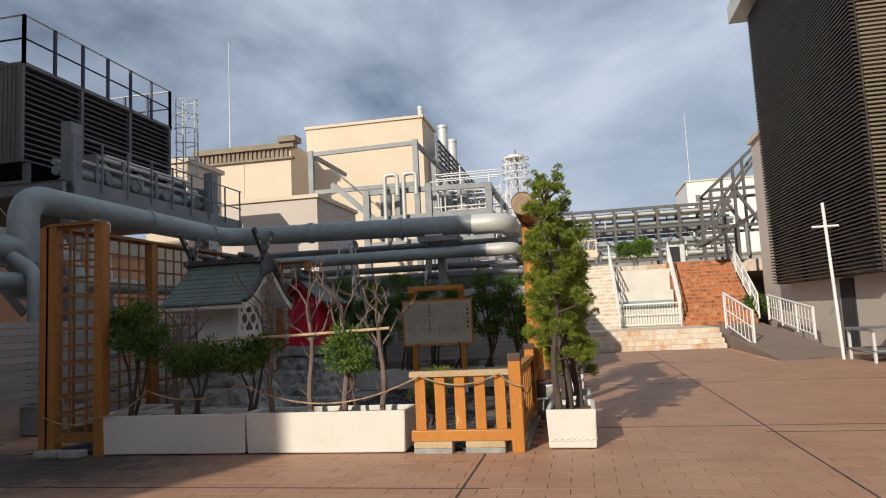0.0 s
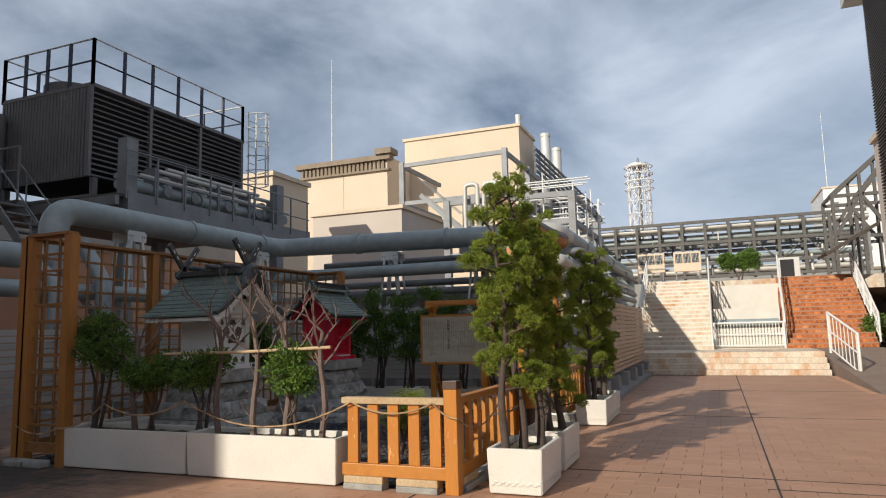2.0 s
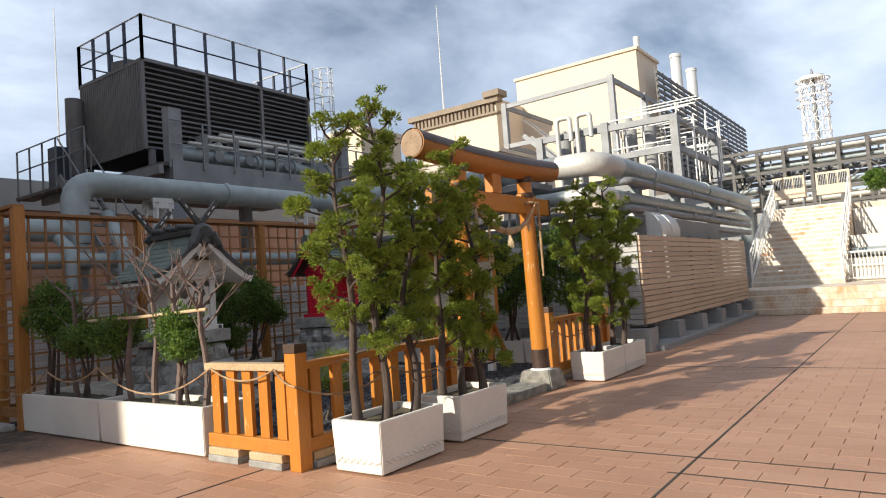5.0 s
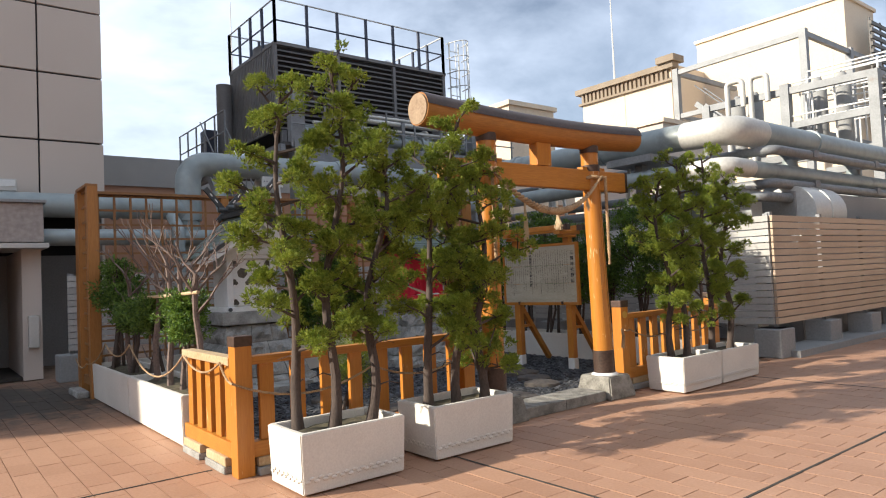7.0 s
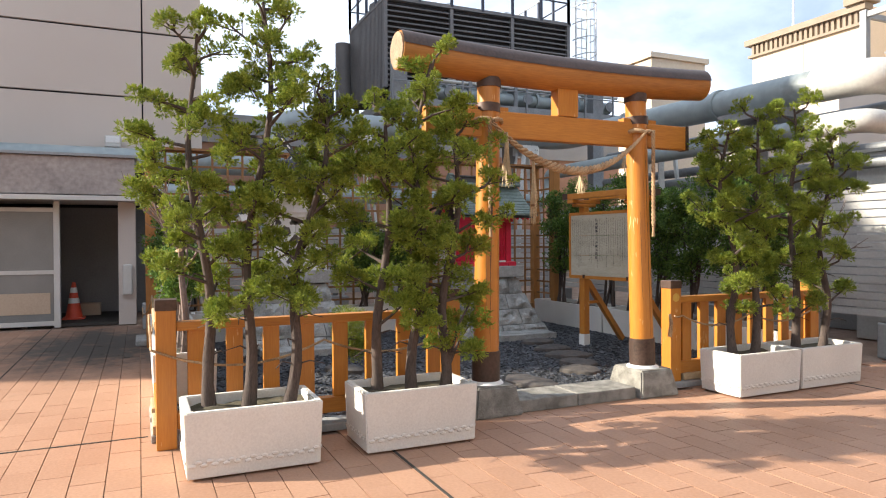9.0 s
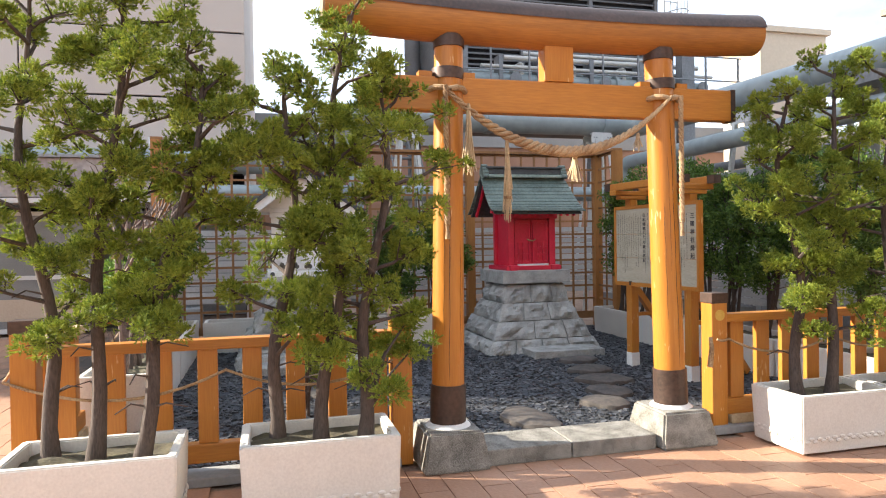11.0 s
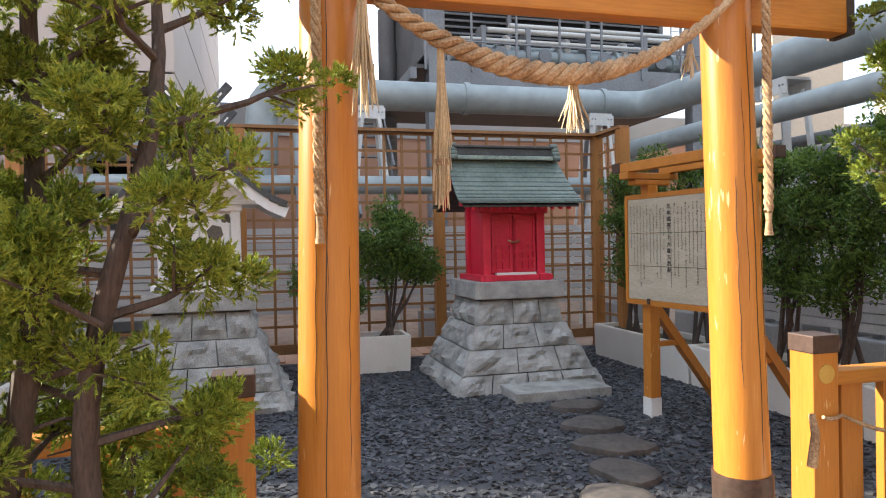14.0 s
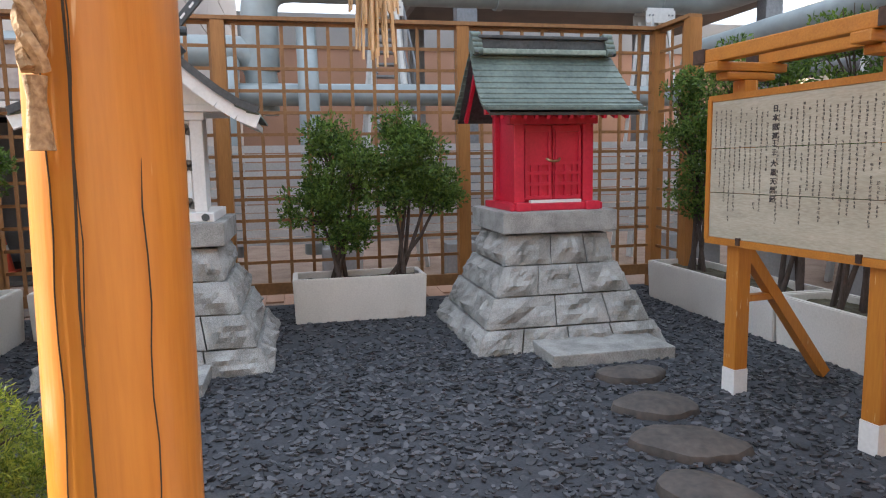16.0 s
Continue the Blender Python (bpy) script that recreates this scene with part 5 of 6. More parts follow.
def curved_roof(th, along, half, front, back, z_top, z_eave, material, rows=11, name="shingle_course", lip=0.02):
    """Copper-sheathed roof in courses that lap, both slopes; along: half length of the ridge direction."""
    for sgn, run in ((1, front), (-1, back)):
        for i in range(rows):
            f0, f1 = i / rows, (i + 1) / rows + 0.012

            def zz(f):
                return z_eave + (z_top - z_eave) * (1 - f) ** 1.35
            bm = bmesh.new()
            a = half * (1 - 0.06 * (1 - f0) ** 2)
            vs = []
            for f, dz in ((f0, 0.0), (f1, 0.012)):
                for yy in (-a, a):
                    for t in (0.0, lip):
                        x, z = sgn * run * f, zz(min(f, 1.0)) + dz - t
                        vs.append(bm.verts.new((x, yy, z) if along == "y" else (yy, x, z)))
            for q in ((0, 2, 6, 4), (5, 7, 3, 1), (0, 4, 5, 1), (2, 3, 7, 6), (4, 6, 7, 5), (0, 1, 3, 2)):
                bm.faces.new([vs[k] for k in q])
            bmesh.ops.recalc_face_normals(bm, faces=bm.faces[:])
            part(name, bm, material, th)


def under_roof(th, along, half, run_f, run_b, z_top, z_eave, material, thick=0.06, name="roof_board"):
    for sgn, run in ((1, run_f), (-1, run_b)):
        bm = bmesh.new()
        rows = []
        for i in range(9):
            f = i / 8
            z = z_eave + (z_top - z_eave) * (1 - f) ** 1.35 - 0.024
            rows.append([bm.verts.new((sgn * run * f * 0.985, y, z - t) if along == "y" else (y, sgn * run * f * 0.985, z - t)) for y in (-half, half) for t in (0, thick)])
        for a, b in zip(rows, rows[1:]):
            for q in ((0, 2), (3, 1), (1, 0), (2, 3)):
                bm.faces.new((a[q[0]], a[q[1]], b[q[1]], b[q[0]]))
        bm.faces.new((rows[-1][0], rows[-1][2], rows[-1][3], rows[-1][1]))
        bmesh.ops.recalc_face_normals(bm, faces=bm.faces[:])
        part(name, bm, material, th)


red_roof = part("roof", boxes((-0.09, 0.09, -0.55, 0.55, 1.33, 1.41), bevel=0.01), M_RIDGE, red, "green copper roof with dark ridge")
curved_roof(red_roof, "y", 0.665, 0.62, 0.5, 1.33, 0.80, M_COPPER)
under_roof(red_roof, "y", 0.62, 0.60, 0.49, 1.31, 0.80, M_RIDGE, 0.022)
part("ridge_band", boxes((-0.13, 0.13, -0.56, 0.56, 1.285, 1.328), bevel=0.01), M_COPPERL, red_roof, "pale weathered copper band")
part("ridge_cap", boxes((-0.11, 0.11, -0.57, 0.57, 1.412, 1.44), bevel=0.008), M_RIDGE, red_roof)
for s in (-1, 1):
    part("ridge_end", tube(bmesh.new(), [(0, s * 0.55, 1.37), (0, s * 0.61, 1.37)], [0.1, 0.085], 16), M_COPPER, red_roof)
    for k in range(4):
        part("ridge_scroll", tube(bmesh.new(), [(0.05 + 0.025 * k, s * 0.545, 1.44 - 0.045 * k), (0.05 + 0.025 * k, s * 0.625, 1.44 - 0.045 * k)], 0.032, 10), M_COPPER, red_roof, smooth=True)
    part("ridge_horn", tube(bmesh.new(), [(0.05, s * 0.58, 1.40), (0.1, s * 0.59, 1.32), (0.16, s * 0.6, 1.28)], [0.04, 0.035, 0.015], 8), M_RIDGE, red_roof)
    part("bargeboard", beam(bmesh.new(), (0.02, s * 0.56, 1.20), (0.50, s * 0.56, 0.78), 0.03, 0.09), M_RED, red_roof)
    part("bargeboard", beam(bmesh.new(), (-0.02, s * 0.56, 1.20), (-0.42, s * 0.56, 0.78), 0.03, 0.09), M_RED, red_roof)
    gb = bmesh.new()
    gv = [gb.verts.new(p) for p in ((-0.28, s * 0.29, 0.8), (0.28, s * 0.29, 0.8), (0, s * 0.29, 1.2))]
    prism(gb, gv, (0, 0.02 * s, 0))
    part("gable_board", gb, M_RED, red)
for i in range(12):
    y = -0.52 + i * 0.0945
    part("rafter", beam(bmesh.new(), (0.2, y, 0.90), (0.575, y, 0.745), 0.03, 0.035), M_RED, red_roof)
part("purlin", boxes((0.27, 0.33, -0.58, 0.58, 0.78, 0.83)), M_RED, red_roof)

# white shrine: gable to the front, forked finials
ws = thing("white_shrine", (-5.25, 9.38, 1.09), "small white painted wooden shrine with dark forked roof finials", "shrine")
part("sill", boxes((-0.42, 0.42, -0.42, 0.42, 0.0, 0.07), bevel=0.01), M_PAINT, ws)
part("body", boxes((-0.34, 0.30, -0.31, 0.31, 0.07, 0.86)), M_PAINT, ws)
for y in (-0.32, 0.32):
    part("corner_post", boxes((0.26, 0.35, y - 0.045, y + 0.045, 0.07, 0.86), bevel=0.008), M_PAINT, ws)
    part("sill_peg", tube(bmesh.new(), [(0.42, y * 1.12, 0.035), (0.435, y * 1.12, 0.035)], 0.028, 12), M_RIDGE, ws)
part("lintel", boxes((0.26, 0.37, -0.38, 0.38, 0.74, 0.80), bevel=0.006), M_PAINT, ws)
for s in (-1, 1):
    door = part("door", boxes((0.302, 0.325, *sorted((s * 0.004, s * 0.265)), 0.09, 0.72), bevel=0.004), M_PAINT, ws)
    part("hex_opening", tube(bmesh.new(), [(0.322, s * 0.135, 0.54), (0.329, s * 0.135, 0.54)], 0.078, 6), M_FRET, door, "dark hexagonal opening")
    for y, z in ((0.03, 0.66), (0.24, 0.66), (0.25, 0.40), (0.03, 0.40), (0.08, 0.12), (0.24, 0.12)):
        for k in range(3):
            part("lotus_fret", tube(bmesh.new(), [(0.32, s * (y + 0.022 * (k - 1)), z + (0.0, 0.03, 0.0)[k]), (0.329, s * (y + 0.022 * (k - 1)), z + (0.0, 0.03, 0.0)[k])], 0.030, 6), M_FRET, door)
gb = bmesh.new()
gv = [gb.verts.new(p) for p in ((0.33, -0.60, 0.80), (0.33, 0.60, 0.80), (0.33, 0, 1.33))]
prism(gb, gv, (0.03, 0, 0))
part("gable_board", gb, M_PAINT, ws)
tb = bmesh.new()
prism(tb, [tb.verts.new(p) for p in ((0.366, -0.30, 1.02), (0.366, 0.30, 1.02), (0.366, 0, 1.30))], (0.012, 0, 0))
part("tympanum", tb, M_FRET, ws, "dark weathered gable infill")
part("king_post", boxes((0.364, 0.385, -0.03, 0.03, 0.80, 1.03)), M_PAINT, ws)
part("gable_tie", boxes((0.364, 0.40, -0.5, 0.5, 0.80, 0.85), bevel=0.005), M_PAINT, ws)
for k in range(5):
    part("centre_lotus", tube(bmesh.new(), [(0.322, 0.032 * (k - 2), 0.40 + 0.035 * (2 - abs(k - 2))), (0.332, 0.032 * (k - 2), 0.40 + 0.035 * (2 - abs(k - 2)))], 0.035, 6), M_FRET, ws)
part("gable_pendant", tube(bmesh.new(), [(0.56, 0, 1.13), (0.59, 0, 1.13)], 0.085, 6), M_PAINT, ws)
wr = part("roof", boxes((-0.72, 0.66, -0.07, 0.07, 1.38, 1.46), bevel=0.01), M_RIDGE, ws, "green copper roof with dark ridge")
curved_roof(wr, "x", 0.68, 0.78, 0.78, 1.40, 0.76, M_COPPER, 10)
under_roof(wr, "x", 0.62, 0.76, 0.76, 1.38, 0.76, M_PAINT, 0.05)
for s in (-1, 1):
    pts = [Vector((0.66, s * 0.78 * f, 0.76 + 0.62 * (1 - f) ** 1.35 - 0.05)) for f in [k / 6 for k in range(7)]]
    for a, b in zip(pts, pts[1:]):
        part("bargeboard", beam(bmesh.new(), a, b, 0.035, 0.1), M_PAINT, wr)
        part("verge", beam(bmesh.new(), a + Vector((0.01, 0, 0.075)), b + Vector((0.01, 0, 0.075)), 0.07, 0.05), M_RIDGE, wr)
    for x in (-0.62, 0.58):
        part("forked_finial", beam(bmesh.new(), (x, -s * 0.12, 1.36), (x, s * 0.30, 1.86), 0.05, 0.075, 0.005), M_RIDGE, wr)
        for f in (0.62, 0.8):
            c = Vector((x, s * (-0.12 + 0.42 * f), 1.36 + 0.5 * f))
            part("finial_slot", beam(bmesh.new(), c - Vector((0, s * 0.019, 0.023)), c + Vector((0, s * 0.019, 0.023)), 0.053, 0.018), M_PAINT, wr)
for x in (-0.35, 0.0, 0.3):
    part("ridge_billet", tube(bmesh.new(), [(x, -0.2, 1.50), (x, 0, 1.50), (x, 0.2, 1.50)], [0.035, 0.045, 0.035], 10), M_RIDGE, wr)
part("ridge_mask", tube(bmesh.new(), [(0.66, 0, 1.36), (0.72, 0, 1.36)], [0.17, 0.12], 12), M_RIDGE, wr)
for s in (-1, 1):
    part("ridge_scroll", tube(bmesh.new(), [(0.68, s * 0.1, 1.36), (0.69, s * 0.2, 1.22), (0.69, s * 0.28, 1.12)], [0.09, 0.07, 0.02], 10), M_RIDGE, wr)

# closed lofts under both roofs
for th, ax, mat_, hy, zt in ((ws, "x", M_PAINT, 0.5, 1.26), (red, "y", M_RED, 0.40, 1.16)):
    bm = bmesh.new()
    rows = [[bm.verts.new((e, a, z) if ax == "x" else (a, e, z)) for a, z in ((-hy, 0.80), (hy, 0.80), (0, zt))] for e in (-0.32, 0.27)]
    bm.faces.new(rows[0])
    bm.faces.new(rows[1])
    for k in range(3):
        bm.faces.new((rows[0][k], rows[0][(k + 1) % 3], rows[1][(k + 1) % 3], rows[1][k]))
    bmesh.ops.recalc_face_normals(bm, faces=bm.faces[:])
    part("loft", bm, mat_, th)

# signboard
sb = thing("signboard", (-2.81, 13.06, 0), "weathered wooden notice board in an orange-brown frame", "signboard", turn=7)
for z0, z1 in ((1.00, 1.275), (1.279, 1.545), (1.549, 1.83)):
    part("board", boxes((-0.66, 0.66, -0.03, 0.0, z0, z1)), M_BOARD, sb, "grey weathered board with ink writing")
for s in (-1, 1):
    part("side_frame", boxes((s * 0.675 - 0.016, s * 0.675 + 0.016, -0.04, 0.02, 0.98, 1.85)), M_WOOD, sb)
    part("leg", boxes((s * 0.48 - 0.05, s * 0.48 + 0.05, 0.002, 0.10, 0.18, 1.944), bevel=0.006), M_WOOD, sb)
    part("white_foot", boxes((s * 0.48 - 0.053, s * 0.48 + 0.053, -0.001, 0.103, 0.0, 0.18)), M_PAINT, sb, "white painted leg foot")
    part("brace", beam(bmesh.new(), (s * 0.48, 0.10, 0.92), (s * 0.48, 0.78, 0.06), 0.07, 0.07), M_WOOD, sb)
    part("brace_tie", beam(bmesh.new(), (s * 0.48, 0.1, 0.62), (s * 0.48, 0.36, 0.62), 0.05, 0.04), M_WOOD, sb)
    part("lower_arm", boxes((s * 0.48 - 0.05, s * 0.48 + 0.05, -0.13, 0.23, 1.945, 1.99), bevel=0.012), M_WOODH, sb)
    part("upper_arm", boxes((s * 0.48 - 0.055, s * 0.48 + 0.055, -0.21, 0.31, 1.992, 2.045), bevel=0.008), M_WOODH, sb)
    part("clip", boxes((s * 0.40 - 0.015, s * 0.40 + 0.015, -0.045, -0.03, 0.965, 1.01)), M_DARKCAP, sb)
part("bottom_rail", boxes((-0.69, 0.69, -0.035, 0.02, 0.955, 0.998)), M_WOODH, sb)
part("top_rail", boxes((-0.69, 0.69, -0.035, 0.02, 1.832, 1.87)), M_WOODH, sb)
for y in (-0.15, 0.25):
    part("cross_beam", boxes((-0.58, 0.58, y - 0.04, y + 0.04, 2.047, 2.125), bevel=0.008), M_WOODH, sb)
    for s in (-1, 1):
        part("beam_cap", boxes((s * 0.60 - 0.05, s * 0.60 + 0.05, y - 0.046, y + 0.046, 2.05, 2.131)), M_DARKCAP, sb)
rr = random.Random(11)
ink = bmesh.new()
for c in range(30):
    x = -0.62 + c * 0.0405
    if abs(x + 0.16) < 0.025 or x > 0.55:
        continue
    z = 1.775 - rr.choice((0, 0, 0.03))
    zend = 1.775 - rr.uniform(0.45, 0.66) if c % 5 else 1.42
    while z > zend:
        hh, w = 0.019 * rr.uniform(0.75, 1.15), 0.0075 * rr.uniform(0.75, 1.2)
        if rr.random() > 0.07:
            for k in range(rr.choice((2, 3, 3))):
                zz = z - hh * (k + 0.5) / 3
                dx = rr.uniform(-0.35, 0.35) * w
                box(ink, x - w * rr.uniform(0.4, 1) + dx, x + w * rr.uniform(0.4, 1) + dx, -0.0316, -0.0304, zz - hh * 0.05, zz + hh * 0.07)
            for k in range(rr.choice((1, 1, 2))):
                dx = rr.uniform(-0.7, 0.7) * w
                box(ink, x + dx - w * 0.13, x + dx + w * 0.13, -0.0318, -0.0304, z - hh * 0.85, z - hh * rr.uniform(0, 0.3))
        z -= hh * 1.2
part("writing", ink, M_INK, sb, "columns of small black brush writing")


def upright_words(words, x, ztop, size, step):
    """Brush characters set one below another on the board."""
    for k, ch in enumerate(words):
        if ch == " ":
            continue
        cu = bpy.data.curves.new("character", "FONT")
        cu.body, cu.size, cu.align_x, cu.resolution_u, cu.extrude, cu.offset = ch, size, "CENTER", 2, 0.0012, 0.0012
        tmp = bpy.data.objects.new("character", cu)
        scene.collection.objects.link(tmp)
        me = bpy.data.meshes.new_from_object(tmp.evaluated_get(bpy.context.evaluated_depsgraph_get()))
        bpy.data.objects.remove(tmp)
        me.materials.clear()
        me.materials.append(M_INK)
        ob = new("character", me)
        ob.parent = sb
        ob.matrix_basis = pose(x, -0.0312, ztop - step * (k + 1), 90, 0, 0)


upright_words("三國神社縁起", 0.595, 1.78, 0.060, 0.082)
upright_words("日本開運  大黒天縁起", -0.16, 1.79, 0.040, 0.050)
for k in range(2):
    z = 1.79 - 0.05 * (k + 4)
    part("character", boxes((-0.174, -0.146, -0.0322, -0.0304, z - 0.013, z - 0.009), (-0.172, -0.148, -0.0322, -0.0304, z - 0.026, z - 0.022), (-0.174, -0.146, -0.0322, -0.0304, z - 0.04, z - 0.036),
                            (-0.162, -0.158, -0.0324, -0.0304, z - 0.043, z - 0.006)), M_INK, sb)

# stepping stones
for x, y, a, b, t in ((-1.42, 11.0, 0.34, 0.2, 10), (-1.72, 11.85, 0.24, 0.17, 30), (-2.62, 12.31, 0.3, 0.2, 60), (-3.15, 12.42, 0.26, 0.2, 80), (-3.72, 12.58, 0.24, 0.15, 85),
                      (-1.35, 10.2, 0.25, 0.18, 40), (-2.1, 12.1, 0.24, 0.18, 20), (-1.3, 9.2, 0.24, 0.18, 5), (-1.9, 9.7, 0.22, 0.18, 60), (-2.9, 9.5, 0.25, 0.17, 30)):
    st = thing("stepping_stone", (x, y, 0.02), "flat brown-grey stepping stone set in slate chips", "stepping stone", "stepping stones", turn=t)
    bm = bmesh.new()
    bmesh.ops.create_uvsphere(bm, u_segments=20, v_segments=10, radius=1)
    for v in bm.verts:
        w = 1 + 0.25 * noise.noise(Vector((v.co.x * 1.3 + x * 5, v.co.y * 1.3, 0)))
        v.co = Vector((v.co.x * a * w, v.co.y * b * w, math.copysign(abs(v.co.z) ** 0.5, v.co.z) * 0.07 + 0.012 * noise.noise(v.co * 3 + Vector((y, 0, 0)))))
    part("stone", bm, M_STONE, st, smooth=True)

cone = thing("traffic_cone", (-10.2, 6.25, 0.05), "orange traffic cone with white bands", "traffic cone")
part("foot", boxes((-0.19, 0.19, -0.19, 0.19, 0, 0.03), bevel=0.01), M_CONE, cone)
part("body", tube(bmesh.new(), [(0, 0, 0.03), (0, 0, 0.7)], [0.15, 0.03], 20), M_CONE, cone, smooth=True)
for z in (0.3, 0.5):
    part("band", tube(bmesh.new(), [(0, 0, z), (0, 0, z + 0.1)], [0.152 - 0.179 * (z - 0.03), 0.152 - 0.179 * (z + 0.07)], 20), M_PAINT, cone, smooth=True)
flood = thing("flood_lamp", (-10.2, 6.95, 3.3), "small pale flood lamp on the panel wall", "lamp")
part("housing", boxes((0.0, 0.14, -0.14, 0.14, 0.06, 0.28), bevel=0.015), M_FRAME, flood)
part("lens", boxes((0.142, 0.15, -0.12, 0.12, 0.14, 0.26)), M_PAINT, flood)
part("bracket", boxes((-0.1, 0.02, -0.1, 0.1, 0.0, 0.08)), M_STEEL, flood)
cart = thing("cardboard_box", (-10.9, 6.5, 0.05), "brown cardboard box on the porch floor", "box")
part("carton", boxes((-0.15, 0.15, -0.18, 0.18, 0, 0.24), bevel=0.005), M_SLATB, cart)


# ---- plants ----
def leaf_mesh(name, centres, rng, per, length, width, material, parent, spread, up=0.35):
    """Many small pointed leaves round clump centres (x, y, z, radius)."""
    vs, fs = [], []
    for cx, cy, cz, cr in centres:
        k = max(6, int(per * (cr / 0.15) ** 2))
        d = rng.normal(size=(k, 3))
        d /= np.linalg.norm(d, axis=1)[:, None]
        rad = cr * (0.45 + 0.6 * rng.random(k) ** 0.6)
        pos = np.array([cx, cy, cz]) + d * rad[:, None] * np.array([1, 1, 0.72])
        axis = d * 0.8 + rng.normal(size=(k, 3)) * spread + np.array([0, 0, up])
        axis /= np.linalg.norm(axis, axis=1)[:, None]
        side = np.cross(axis, rng.normal(size=(k, 3)))
        side /= np.linalg.norm(side, axis=1)[:, None] + 1e-9
        ln = length * (0.6 + 0.7 * rng.random(k))[:, None]
        wd = width * (0.7 + 0.6 * rng.random(k))[:, None]
        nrm = np.cross(axis, side) * wd * 0.35
        a, b, c, e = pos, pos + axis * ln * 0.5 + side * wd * 0.5 + nrm, pos + axis * ln, pos + axis * ln * 0.5 - side * wd * 0.5 + nrm
        n0 = len(vs)
        block = np.stack([a, b, c, e], axis=1).reshape(-1, 3)
        vs.extend(block.tolist())
        fs.extend([(n0 + 4 * i, n0 + 4 * i + 1, n0 + 4 * i + 2, n0 + 4 * i + 3) for i in range(k)])
    return raw(name, vs, fs, material, parent)


def needle_mesh(name, centres, rng, material, parent):
    """Feathery sprays: short needles set round small twigs that fan out and up from each clump."""
    vs = []
    for cx, cy, cz, cr in centres:
        k, m = max(8, int(130 * (cr / 0.09) ** 2)), 19
        d = rng.normal(size=(k, 3)) + np.array([0, 0, 0.35])
        d /= np.linalg.norm(d, axis=1)[:, None]
        root = np.array([cx, cy, cz]) + d * (cr * (0.35 + 0.5 * rng.random(k)))[:, None] * np.array([1, 1, 0.8])
        axis = d + np.array([0, 0, 0.45]) + rng.normal(size=(k, 3)) * 0.3
        axis /= np.linalg.norm(axis, axis=1)[:, None]
        run = cr * (0.22 + 0.30 * rng.random(k))
        f = np.tile(np.linspace(0.0, 1.0, m), k)
        ax = np.repeat(axis, m, axis=0)
        pos = np.repeat(root, m, axis=0) + ax * (np.repeat(run, m) * f)[:, None]
        nd = ax + rng.normal(size=(k * m, 3)) * 0.42
        nd /= np.linalg.norm(nd, axis=1)[:, None]
        side = np.cross(nd, rng.normal(size=(k * m, 3)))
        side /= np.linalg.norm(side, axis=1)[:, None] + 1e-9
        ln = ((0.012 + 0.012 * rng.random(k * m)) * (1.1 - 0.4 * f))[:, None]
        wd = (0.0042 + 0.0022 * rng.random(k * m))[:, None]
        vs.append(np.stack([pos - side * wd * 0.5, pos + side * wd * 0.5, pos + nd * ln], axis=1).reshape(-1, 3))
    co = np.concatenate(vs).astype(np.float32)
    n = len(co)
    me = bpy.data.meshes.new(name)
    me.vertices.add(n)
    me.vertices.foreach_set("co", co.ravel())
    me.loops.add(n)
    me.loops.foreach_set("vertex_index", np.arange(n, dtype=np.int32))
    me.polygons.add(n // 3)
    me.polygons.foreach_set("loop_start", np.arange(0, n, 3, dtype=np.int32))
    me.update(calc_edges=True)
    me.materials.append(material)
    ob = new(name, me)
    ob.parent = parent
    return ob


